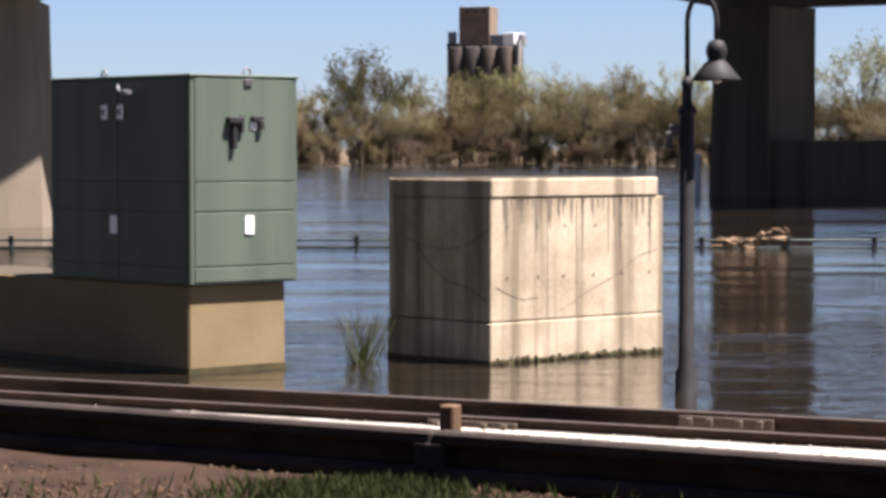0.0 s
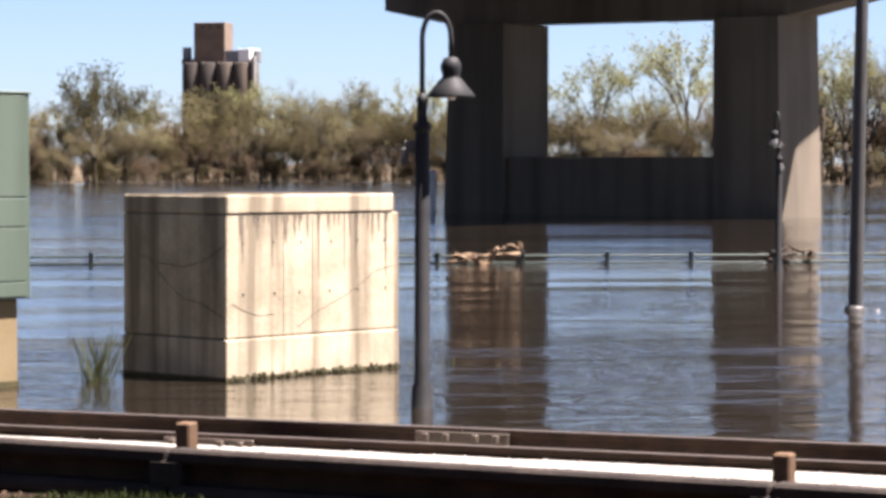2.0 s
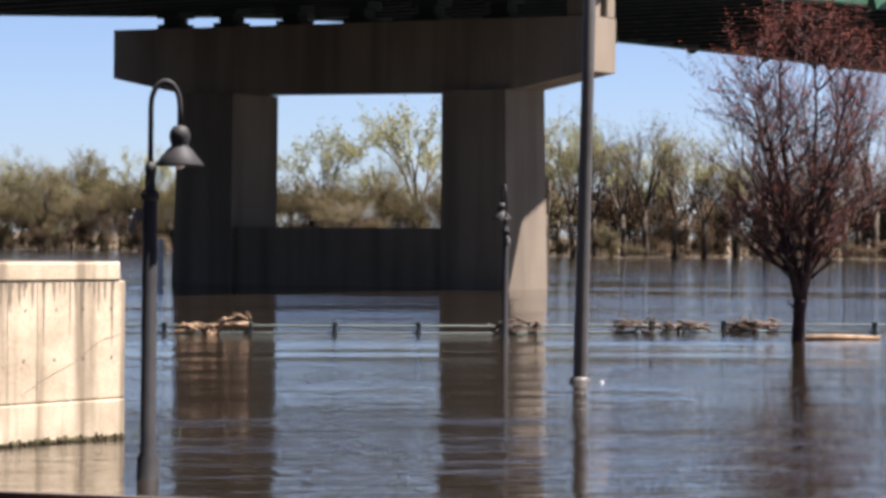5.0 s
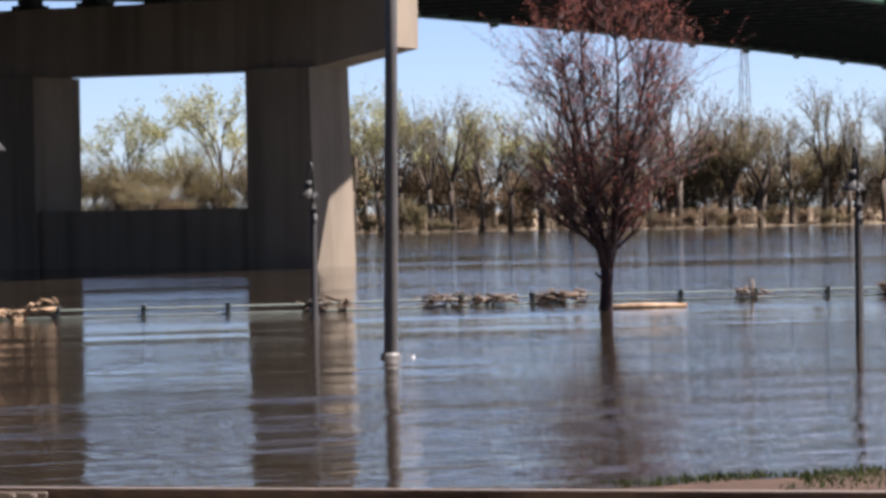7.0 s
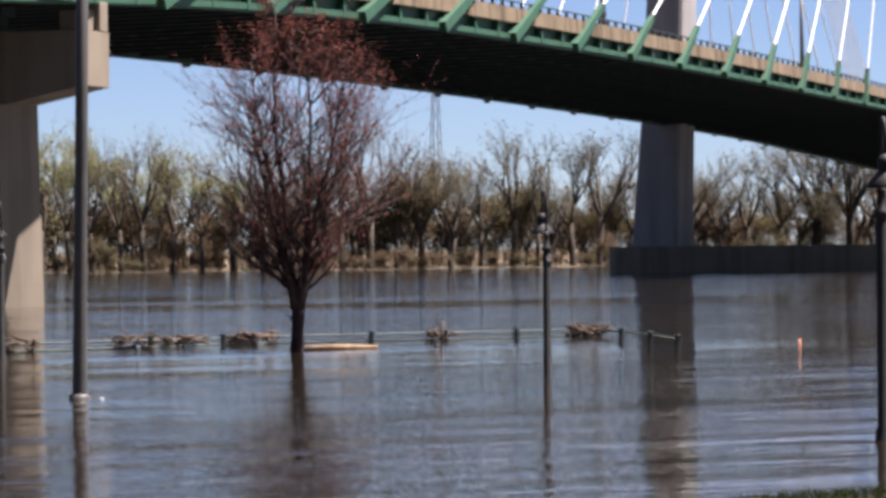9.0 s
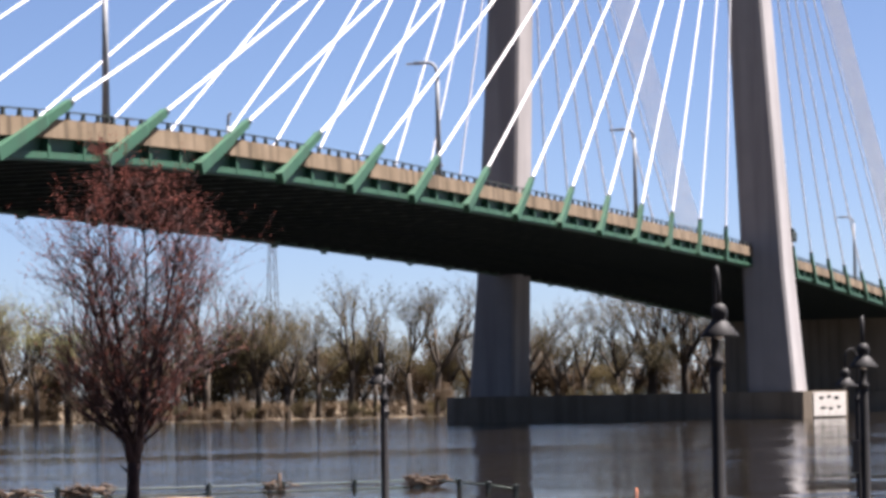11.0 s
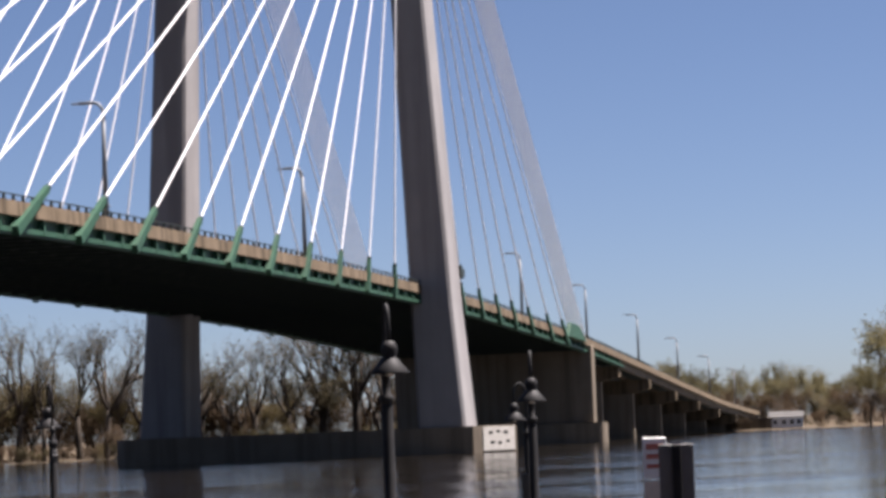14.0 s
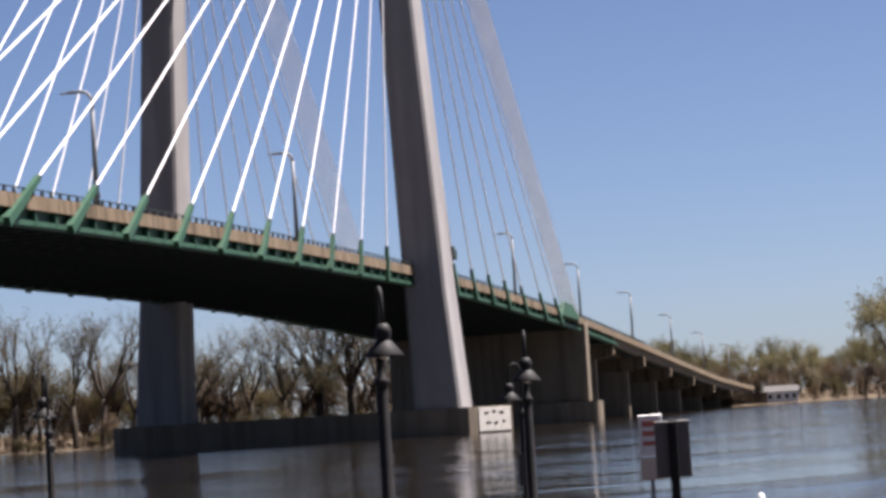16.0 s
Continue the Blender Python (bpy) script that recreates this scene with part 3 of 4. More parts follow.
# ---- the near shore ----
def utility_box():
    """Green two-face cabinet on a concrete plinth."""
    m = Matrix.Translation((-3.0, 30.19, 0)) @ Matrix.Rotation(AXIS, 4, "Z")
    pl = thing("cabinet_plinth", "long tan concrete plinth standing in flood water", "plinth", m)
    part("plinth_wall", boxes((0.02, 1.5, 0.06, 6.2, -0.6, 1.07), bevel=0.02), PLINTH, pl)
    # the cabinet's shade on the ledge, laid in as a thin dark slab
    part("ledge_shade", boxes((0.04, 1.48, 2.92, 6.18, 1.069, 1.074)), DIRT_AND_SHADE_TOP, pl, "ledge behind the cabinet with its shade painted on")
    part("water_stain", boxes((0.016, 1.504, 0.056, 6.204, -0.5, 0.075)), WET, pl, "dark wet algae band")
    cab = thing("utility_cabinet", "large pale green steel utility cabinet on a plinth", "utility cabinet", m)
    z0, z1 = 1.075, 3.56
    part("body", boxes((-0.03, 1.62, -0.03, 2.86, z0, z1), bevel=0.012), BOX_GREEN, cab)
    part("roof_lip", boxes((-0.05, 1.64, -0.05, 2.88, z1, z1 + 0.03), bevel=0.01), BOX_GREEN, cab)
    part("shadow_gap", boxes((0.05, 1.45, 0.04, 2.8, 1.06, 1.08)), JOINT, cab)
    for a, b in ((z0 + 0.03, z0 + 0.2), (z0 + 0.22, z0 + 0.86), (z0 + 0.88, z0 + 1.22), (z0 + 1.24, z1 - 0.02)):
        part("side_panel", boxes((0.04, 1.55, -0.04, -0.028, a, b), bevel=0.004), BOX_GREEN, cab)
        for x0, x1 in ((0.03, 1.38), (1.41, 2.8)):
            part("door", boxes((-0.042, -0.028, x0, x1, a, b), bevel=0.004), BOX_GREEN, cab)
    # fittings on the sunlit side
    part("notice", boxes((0.79, 0.92, -0.055, -0.04, 1.67, 1.89)), WHITE_PAINT, cab, "small white notice")
    part("latch", boxes((0.57, 0.64, -0.10, -0.04, 2.70, 3.06), (0.5, 0.72, -0.12, -0.04, 3.0, 3.08), (0.7, 0.76, -0.09, -0.04, 2.9, 3.1), bevel=0.012), BLACK_PAINT, cab, "dark lever latch")
    part("hasp", boxes((0.88, 1.06, -0.09, -0.04, 3.03, 3.1), (0.98, 1.06, -0.1, -0.04, 2.93, 3.05), bevel=0.012), BLACK_PAINT, cab, "dark hasp")
    part("hasp_plate", boxes((0.87, 1.0, -0.05, -0.04, 2.93, 3.02)), WHITE_PAINT, cab)
    part("lifting_eye", tube(bmesh.new(), [(0.8, -0.03, z1)] + [(0.84 + 0.05 * math.cos(radians(a)), -0.03, z1 + 0.06 + 0.05 * math.sin(radians(a))) for a in range(180, -1, -30)] + [(0.88, -0.03, z1 - 0.06)], 0.014, 6), ROAD_STEEL, cab, "steel lifting eye")
    part("eye_plate", boxes((0.78, 0.9, -0.06, -0.03, z1 - 0.11, z1 - 0.02), bevel=0.01), POST_GREY, cab)
    part("lifting_eye", tube(bmesh.new(), [(-0.03, 1.66, z1)] + [(-0.03, 1.7 + 0.05 * math.cos(radians(a)), z1 + 0.05 + 0.05 * math.sin(radians(a))) for a in range(180, -1, -30)] + [(-0.03, 1.75, z1 - 0.02)], 0.014, 6), ROAD_STEEL, cab)
    for y in (1.27, 1.6):
        part("door_handle", boxes((-0.075, -0.04, y, y + 0.12, 3.06, 3.24), bevel=0.012), WHITE_PAINT, cab, "pale steel door handle")
        part("keyhole", boxes((-0.085, -0.074, y + 0.04, y + 0.08, 3.12, 3.18)), BLACK_PAINT, cab)
    part("notice", boxes((-0.055, -0.04, 1.42, 1.56, 1.66, 1.88)), WHITE_PAINT, cab, "small white notice")
    part("stay_arm", tube(bmesh.new(), [(-0.06, 1.36, 3.48), (-0.12, 1.28, 3.42), (-0.14, 1.12, 3.38)], 0.02, 6), ROAD_STEEL, cab, "bent steel stay arm")
    part("stay_cup", lathe(bmesh.new(), [(0.0, 0), (0.07, 0.01), (0.075, 0.05), (0.0, 0.06)], 10, (-0.13, 1.1, 3.35)), ROAD_STEEL, cab)


def concrete_block():
    """Weathered block with a coping, a plinth course and formwork joints."""
    m = Matrix.Translation((0.59, 31.64, 0)) @ Matrix.Rotation(AXIS, 4, "Z")
    bl = thing("concrete_block", "weathered stained concrete block standing in flood water", "concrete block", m)
    L, Wd = 3.2, 1.93
    part("plinth_course", boxes((0, L, 0, Wd, -0.6, 0.52), bevel=0.012), CONCRETE, bl)
    part("shaft", boxes((0.015, L + 0.01, 0.015, Wd - 0.01, 0.535, 2.08), bevel=0.012), CONCRETE, bl)
    part("joint_band", boxes((0.03, L - 0.02, 0.03, Wd - 0.03, 0.51, 0.54)), JOINT, bl)
    part("joint_band", boxes((0.05, L - 0.04, 0.03, Wd - 0.04, 2.075, 2.1)), SEAM, bl)
    part("coping", boxes((0.015, L - 0.1, 0.0, Wd, 2.088, 2.33), bevel=0.02), CONCRETE, bl, "concrete coping slab")
    part("coping_dirt", boxes((0.03, L - 0.115, 0.015, Wd - 0.015, 2.329, 2.334)), DIRT_AND_SHADE_TOP, bl, "dirt-darkened weathered coping top")
    part("water_stain", boxes((-0.004, L + 0.004, -0.004, Wd + 0.004, -0.5, 0.05)), WET, bl, "dark wet algae band")
    rnd = random.Random(31)
    fringe = mesh_of("algae_tuft", tube(bmesh.new(), [(0, 0, 0.03), (0, -0.012, 0.0), (0.005, -0.02, -0.05)], [0.025, 0.022, 0.006], 5), WET)
    for k in range(60):
        shared("algae_tuft", fringe, bl, Matrix.Translation((rnd.uniform(0.05, L - 0.05), -0.006, rnd.uniform(0.0, 0.06))) @ Matrix.Diagonal((rnd.uniform(0.7, 2.0), 1, rnd.uniform(0.6, 1.3), 1)))
    for x in (1.02, 1.55):
        part("form_joint", boxes((x, x + 0.007, 0.011, 0.02, 0.56, 2.05)), SEAM, bl)
    for y in (1.25,):
        part("form_joint", boxes((0.011, 0.02, y, y + 0.007, 0.56, 2.05)), SEAM, bl)
    for pts in ([(1.25, 0.62), (1.7, 0.84), (2.2, 1.02), (2.75, 1.3), (3.1, 1.36)], [(0.1, 0.98), (0.35, 0.86), (0.6, 0.8), (0.85, 0.82)]):
        part("crack", tube(bmesh.new(), [(x, 0.013, z + 0.012 * math.sin(37 * x)) for x, z in pts], 0.003, 5), SEAM, bl, "thin dark crack")
    for pts in ([(0.06, 1.68), (0.4, 1.5), (0.8, 1.42), (1.2, 1.46), (1.6, 1.56)], [(0.1, 0.8), (0.45, 0.95), (0.8, 1.02), (1.1, 1.2), (1.4, 1.5)]):
        part("crack", tube(bmesh.new(), [(0.013, y, z + 0.012 * math.sin(31 * y)) for y, z in pts], 0.004, 5), JOINT, bl, "thin dark crack")
    for k in range(46):
        x, w, h = rnd.uniform(0.08, L - 0.15), rnd.uniform(0.01, 0.035), rnd.choice((0.1, 0.16, 0.25, 0.4, 0.7)) * rnd.uniform(0.7, 1.3)
        bm = bmesh.new()
        prism(bm, [(x - w, 2.07), (x + w, 2.07), (x + w * 0.6, 2.07 - h * 0.6), (x + w * 0.1, 2.07 - h), (x - w * 0.5, 2.07 - h * 0.7)], 1, 0.0125, 0.016)
        part("drip_stain", bm, SEAM, bl, "dark run-off stain")
    hole = mesh_of("tie_hole", lathe(bmesh.new(), [(0.0, 0), (0.016, 0.0), (0.016, 0.005), (0.0, 0.006)], 8), JOINT)
    for x in (0.35, 0.82, 1.3, 1.9, 2.45, 2.9):
        for z in (1.08, 1.72):
            shared("tie_hole", hole, bl, Matrix.Translation((x + 0.05 * math.sin(9 * x + z), 0.012 if z > 0.5 else -0.002, z)) @ Matrix.Rotation(radians(90), 4, "X"))


def park_lamp(at, height, hook, label, box_on=False):
    """Black post lamp: pole, collar, crook arm and a bell shade. hook: bearing in degrees that the arm points to."""
    lp = thing("park_lamp", label, "street lamp", Matrix.Translation(at) @ Matrix.Rotation(radians(hook), 4, "Z"), "riverside lamps")
    k = height / 4.4
    part("pole", lathe(bmesh.new(), [(0.14, -0.8), (0.14, 0.0), (0.125, 0.02), (0.12, 0.28), (0.088, 0.33), (0.082, 3.05 * k), (0.07, 3.08 * k)], 18), BLACK_PAINT, lp, "black painted steel pole", True)
    part("collar", lathe(bmesh.new(), [(0.07, 3.06 * k), (0.105, 3.1 * k), (0.105, 3.16 * k), (0.06, 3.2 * k), (0.055, 3.38 * k), (0.07, 3.42 * k), (0.035, 3.5 * k)], 14), BLACK_PAINT, lp, "", True)
    arm = [(0, 0, 3.45 * k), (0, 0, 4.1 * k)] + [(0.16 - 0.16 * math.cos(radians(a)), 0, 4.1 * k + 0.28 * k * math.sin(radians(a))) for a in range(20, 181, 20)] + [(0.32, 0, 3.88 * k)]
    part("crook_arm", tube(bmesh.new(), arm, 0.03, 10), BLACK_PAINT, lp, "", True)
    bell = [(0.03, 3.90), (0.08, 3.885), (0.112, 3.82), (0.118, 3.77), (0.1, 3.70), (0.095, 3.67), (0.12, 3.655), (0.27, 3.475), (0.268, 3.455), (0.24, 3.465), (0.09, 3.64)]
    sh = part("shade", lathe(bmesh.new(), [(r, z * k) for r, z in bell], 22, (0.32, 0, 0)), BLACK_PAINT, lp, "bell-shaped black metal shade", True)
    part("bulb_glass", lathe(bmesh.new(), [(0.0, 3.42 * k), (0.05, 3.435 * k), (0.07, 3.48 * k), (0.07, 3.56 * k), (0.0, 3.58 * k)], 14, (0.32, 0, 0)), surface("frosted_glass", (0.4, 0.36, 0.3), (0.5, 0.46, 0.4), 5, 0.3) if "frosted_glass" not in bpy.data.materials else bpy.data.materials["frosted_glass"], sh, "frosted lamp glass", True)
    part("bracket", boxes((-0.2, -0.07, -0.04, 0.04, 2.85 * k, 2.98 * k), (-0.24, -0.16, -0.05, 0.05, 2.72 * k, 2.9 * k), bevel=0.01), POST_GREY, lp, "small side bracket")
    if box_on:
        part("meter_box", boxes((-0.10, 0.10, -0.24, -0.1, 1.55, 2.15), bevel=0.02), POST_GREY, lp, "grey weatherproof socket box")
    return lp


def tall_pole():
    lp = thing("flood_light_pole", "tall plain dark steel pole standing in flood water", "pole", Matrix.Translation((12.58, 46.41, 0)) @ Matrix.Rotation(radians(1.0), 4, "Y"))
    part("shaft", lathe(bmesh.new(), [(0.14, -1.0), (0.135, 0.1), (0.12, 5), (0.10, 14)], 16), POST_GREY, lp, "", True)
    part("base_collar", lathe(bmesh.new(), [(0.2, -0.3), (0.2, 0.06), (0.15, 0.1)], 16), POST_GREY, lp, "", True)
    fl = thing("float", "small white float beside the steel pole", "buoy", Matrix.Translation((12.98, 46.3, 0)))
    part("ball", lathe(bmesh.new(), [(0.0, -0.06), (0.045, -0.04), (0.05, 0.0), (0.03, 0.03), (0.0, 0.035)], 12), PALE_CONCRETE, fl, "", True)


def small_buoys():
    a = thing("marker_buoy", "small white marker buoy floating on the river", "buoy", Matrix.Translation(bearing(41.45, 58)))
    part("ball", lathe(bmesh.new(), [(0.0, -0.1), (0.09, -0.06), (0.1, 0.15), (0.07, 0.42), (0.0, 0.46)], 12), WHITE_PAINT, a, "", True)
    b = thing("marker_buoy", "slim orange marker buoy floating on the river", "buoy", Matrix.Translation(bearing(31.3, 72)))
    part("stem", lathe(bmesh.new(), [(0.0, -0.3), (0.035, -0.2), (0.035, 0.06), (0.02, 0.17), (0.0, 0.18)], 10), surface("orange_plastic", (0.6, 0.2, 0.1), (0.7, 0.3, 0.16), 4, 0.5), b, "", True)
    g = thing("gauge_board", "pale blue-white depth gauge board at the pier's edge", "gauge board", BRIDGE @ Matrix.Translation((-3.3, 29.6, 0)))
    part("board", boxes((-0.05, 0.05, -0.2, 0.2, -0.5, 2.6), bevel=0.02), WHITE_PAINT, g)


def road_signs():
    p = bearing(39.08, 30.0)
    m = Matrix.Translation((p.x, p.y, 0)) @ Matrix.Rotation(radians(-18), 4, "Z")
    s = thing("warning_sign", "white and red river notice sign on a thin post, lettering unreadable", "sign", m)
    part("post", boxes((-0.02, 0.02, 0.0, 0.03, -0.6, 1.85)), ROAD_STEEL, s)
    pl = part("plate", boxes((-0.15, 0.15, -0.025, -0.005, 2.02, 2.5), bevel=0.008), WHITE_PAINT, s)
    for z, h in ((2.36, 0.07), (2.25, 0.06), (2.14, 0.05)):
        part("text_bar", boxes((-0.11, 0.1, -0.03, -0.0255, z, z + h)), RED_PAINT, pl, "red bar of unreadable lettering")
    part("lower_plate", boxes((-0.15, 0.15, -0.025, -0.005, 1.74, 2.0), bevel=0.008), surface("weathered_sign_plate", (0.38, 0.34, 0.28), (0.5, 0.46, 0.4), 8, 0.6), s, "weathered tan lower plate")
    q = bearing(39.57, 29.0)
    m2 = Matrix.Translation((q.x, q.y, 0)) @ Matrix.Rotation(radians(-32), 4, "Z")
    g = thing("sign_back", "grey bare back of a metal road sign on a dark post", "sign", m2)
    part("post", boxes((-0.05, 0.05, -0.06, 0.0, -0.6, 2.42), bevel=0.01), BLACK_PAINT, g, "dark steel post")
    part("plate", boxes((-0.2, 0.2, 0.004, 0.02, 1.78, 2.42), bevel=0.006), SIGN_GREY, g)


def drift_fence():
    """The top of a flooded walk railing with driftwood caught on it."""
    f = thing("walk_railing", "top rail of a flooded green riverside railing with short posts", "railing", Matrix())
    run = [(-14, 70.6), (8.0, 70.7), (16.5, 70.6), (25.5, 72.6), (30.5, 72.2), (36.3, 72.1)]
    back = [(36.3, 72.1), (35.2, 66.5), (33.9, 62.2)]
    for pts, z in ((run, 0.22), (run, 0.02), (back, 0.22)):
        part("rail", tube(bmesh.new(), [(x, y, z) for x, y in pts], 0.032, 8), RAIL_GREEN, f, "", True)
    post = mesh_of("post", boxes((-0.06, 0.06, -0.06, 0.06, -0.8, 0.32), (-0.075, 0.075, -0.075, 0.075, 0.3, 0.36), bevel=0.01), STEEL_DARK)
    x = -12.0
    while x < 36.4:
        y = float(np.interp(x, [p[0] for p in run], [p[1] for p in run]))
        shared("post", post, f, Matrix.Translation((x, y, -0.02 + 0.02 * math.sin(x * 5))))
        x += 2.4
    for t in (0.35, 0.7, 1.0):
        shared("post", post, f, Matrix.Translation((36.3 - 2.4 * t, 72.1 - 9.9 * t, 0)))


def drift_heap(at, length, n, height, label, mat, seed, thick=0.05):
    rnd = random.Random(seed)
    h = thing("driftwood", label, "driftwood", Matrix.Translation(at), "driftwood heaps")
    for k in range(n):
        l = rnd.uniform(0.2, 0.75) * (1.8 if k < 2 else 1)
        c = Vector((rnd.uniform(-length / 2, length / 2), rnd.uniform(-0.3, 0.3), rnd.uniform(0, height * 0.5)))
        d = Vector((rnd.uniform(-1, 1), rnd.uniform(-0.4, 0.4), rnd.uniform(-0.2, 0.28))).normalized() * l / 2
        bend = Vector((0, 0, rnd.uniform(-0.08, 0.12)))
        r = thick * rnd.uniform(0.4, 1.3)
        part("branch", tube(bmesh.new(), [c - d, c + bend, c + d], [r, r * 0.9, r * 0.35], 6), mat, h, "", True)
    return h


def foreground():
    """Low guard, a strip of ballast and two railway rails, all running across the bank."""
    tm = Matrix.Translation((0.0, 17.05, 0)) @ Matrix.Rotation(math.atan2(-0.465, 0.885), 4, "Z")
    tr = thing("railway_track", "rusty riverside railway rails with bolted joints", "railway track", tm)
    prof = [(-0.07, 0), (0.07, 0), (0.07, 0.012), (0.012, 0.03), (0.012, 0.125), (0.036, 0.135), (0.036, 0.17), (-0.036, 0.17), (-0.036, 0.135), (-0.012, 0.125), (-0.012, 0.03), (-0.07, 0.012)]
    for y, z, ends in ((0.0, 0.825, (-30, -7.2, 2.05, 12, 40)), (-0.6, 0.785, (-30, -4.4, 0.55, 9.0, 40))):
        for a, b in zip(ends, ends[1:]):
            rail = part("rail", prism(bmesh.new(), [(y + p, z + q) for p, q in prof], 0, a + 0.003, b - 0.003), RUST, tr, "rusty steel rail")
            part("rail_head", boxes((a + 0.004, b - 0.004, y - 0.03, y + 0.034, z + 0.168, z + 0.174), bevel=0.002), RAIL_HEAD, rail, "worn bright rail head")
        for x in ends[1:-1]:
            part("joint_bar", boxes((x - 0.32, x + 0.32, y - 0.06, y - 0.03, z + 0.06, z + 0.15), bevel=0.006), RAIL_HEAD, tr, "bolted joint bar")
            for d in (-0.24, -0.1, 0.1, 0.24):
                part("bolt", boxes((x + d - 0.022, x + d + 0.022, y - 0.1, y - 0.06, z + 0.09, z + 0.14), bevel=0.006), RAIL_HEAD, tr)
    tie = mesh_of("tie", boxes((-0.11, 0.11, -0.95, 0.45, 0.62, 0.83), bevel=0.02), TIMBER)
    for k in range(-40, 70):
        shared("tie", tie, tr, Matrix.Translation((k * 0.56, 0, 0)))
    gm = Matrix.Translation((0.0, 13.7, 0.835)) @ Matrix.Rotation(math.atan2(-0.532, 0.847), 4, "Z")
    gd = thing("guard_rail", "low dark slotted guard rail on short timber posts", "guard rail", gm)
    spots = [-10.25, -6.85, -3.45, -0.045, 3.35, 6.75, 10.15, 13.55, 17.0]
    for a, b in zip(spots, spots[1:]):
        part("top_beam", boxes((a + 0.003, b - 0.003, -0.05, 0.09, 0.235, 0.312), bevel=0.016), TIMBER, gd)
        part("bottom_beam", boxes((a + 0.003, b - 0.003, -0.075, 0.09, 0.02, 0.118), bevel=0.03), TIMBER, gd)
        part("back_board", boxes((a + 0.003, b - 0.003, 0.06, 0.085, 0.1, 0.25)), RUST, gd, "rust-brown back board in the slot")
    for x in spots:
        part("post", boxes((x - 0.045, x + 0.045, 0.1, 0.2, -0.4, 0.44), bevel=0.01), surface("tan_post_wood", (0.05, 0.03, 0.017), (0.085, 0.052, 0.031), 6, 0.85) if "tan_post_wood" not in bpy.data.materials else bpy.data.materials["tan_post_wood"], gd, "tan wooden post")
        part("plate", boxes((x - 0.12, x + 0.08, -0.06, 0.05, 0.09, 0.26), bevel=0.02), TIMBER, gd)
        part("foot", boxes((x - 0.04, x + 0.05, -0.05, 0.04, -0.4, 0.05), bevel=0.01), bpy.data.materials["tan_post_wood"], gd, "tan wooden foot")
    return tm, gm


def loose_ground(tm, gm):
    """Ballast, soil clods and grass tufts along the guard and the water's edge."""
    rnd = random.Random(4)
    bm = bmesh.new()
    for k in range(16000):
        p = tm @ Vector((rnd.uniform(-9, 11), rnd.uniform(-2.4, -0.02), 0))
        s = rnd.uniform(0.005, 0.015)
        c = Vector((p.x, p.y, 0.889 + rnd.uniform(-0.008, 0.008) - (0.03 if -0.62 < (tm.inverted() @ p).y else 0)))
        vs = [bm.verts.new(c + Vector((rnd.uniform(0.6, 1.2) * s * a, rnd.uniform(0.6, 1.2) * s * b, rnd.uniform(0.5, 1.0) * s * d))) for a, b, d in ((1, 0, 0), (-1, 0, 0), (0, 1, 0), (0, -1, 0), (0, 0, 1), (0, 0, -1))]
        for i, j, q in ((0, 2, 4), (2, 1, 4), (1, 3, 4), (3, 0, 4), (2, 0, 5), (1, 2, 5), (3, 1, 5), (0, 3, 5)):
            bm.faces.new((vs[i], vs[j], vs[q]))
    lo = [bm.verts.new((*(tm @ Vector((-9 + 0.2 * i, -2.4, 0))).xy, 0.86)) for i in range(101)]
    mid = [bm.verts.new((*(tm @ Vector((-9 + 0.2 * i, -0.64 + 0.05 * math.sin(i * 1.7) + 0.04 * math.sin(i * 0.53), 0))).xy, 0.893)) for i in range(101)]
    hi = [bm.verts.new((*(tm @ Vector((-9 + 0.2 * i, -0.02, 0))).xy, 0.855)) for i in range(101)]
    for p, q in ((lo, mid), (mid, hi)):
        for i in range(100):
            bm.faces.new((p[i], p[i + 1], q[i + 1], q[i]))
    tagged(new("ballast", mesh_of("ballast", bm, surface("pale_ballast", (0.15, 0.138, 0.118), (0.27, 0.25, 0.22), 3, 0.95))), "pale crushed stone ballast between the rails", "gravel", kind="stuff")
    bm = bmesh.new()
    for k in range(4200):
        x, y = rnd.uniform(-3.2, 1.6), rnd.uniform(10.6, 14.6)
        s = rnd.uniform(0.006, 0.024)
        c = Vector((x, y, 0.865))
        vs = [bm.verts.new(c + Vector((rnd.uniform(0.5, 1.3) * s * a, rnd.uniform(0.5, 1.3) * s * b, rnd.uniform(0.4, 0.9) * s * d))) for a, b, d in ((1, 0, 0), (-1, 0, 0), (0, 1, 0), (0, -1, 0), (0, 0, 1), (0, 0, -1))]
        for i, j, q in ((0, 2, 4), (2, 1, 4), (1, 3, 4), (3, 0, 4), (2, 0, 5), (1, 2, 5), (3, 1, 5), (0, 3, 5)):
            bm.faces.new((vs[i], vs[j], vs[q]))
    tagged(new("soil_clods", mesh_of("soil_clods", bm, surface("soil_clod", (0.010, 0.0055, 0.0030), (0.055, 0.0330, 0.0200), 9, 0.95))), "loose brown soil clods and wood chips", "soil", kind="stuff")
    bm = bmesh.new()

    def blade(x, y, z, h):
        a = rnd.uniform(0, math.pi)
        d, w = Vector((math.cos(a), math.sin(a), 0)), rnd.uniform(0.006, 0.012)
        lean = Vector((rnd.uniform(-0.5, 0.5), rnd.uniform(-0.5, 0.5), 1)) * h
        o = Vector((x, y, z))
        bm.faces.new([bm.verts.new(q) for q in (o - d * w, o + d * w, o + lean * 0.6 + d * w * 0.7, o + lean, o + lean * 0.6 - d * w * 0.7)])

    for k in range(5200):
        x, y = rnd.gauss(-0.45, 0.33), rnd.uniform(12.3, 13.75)
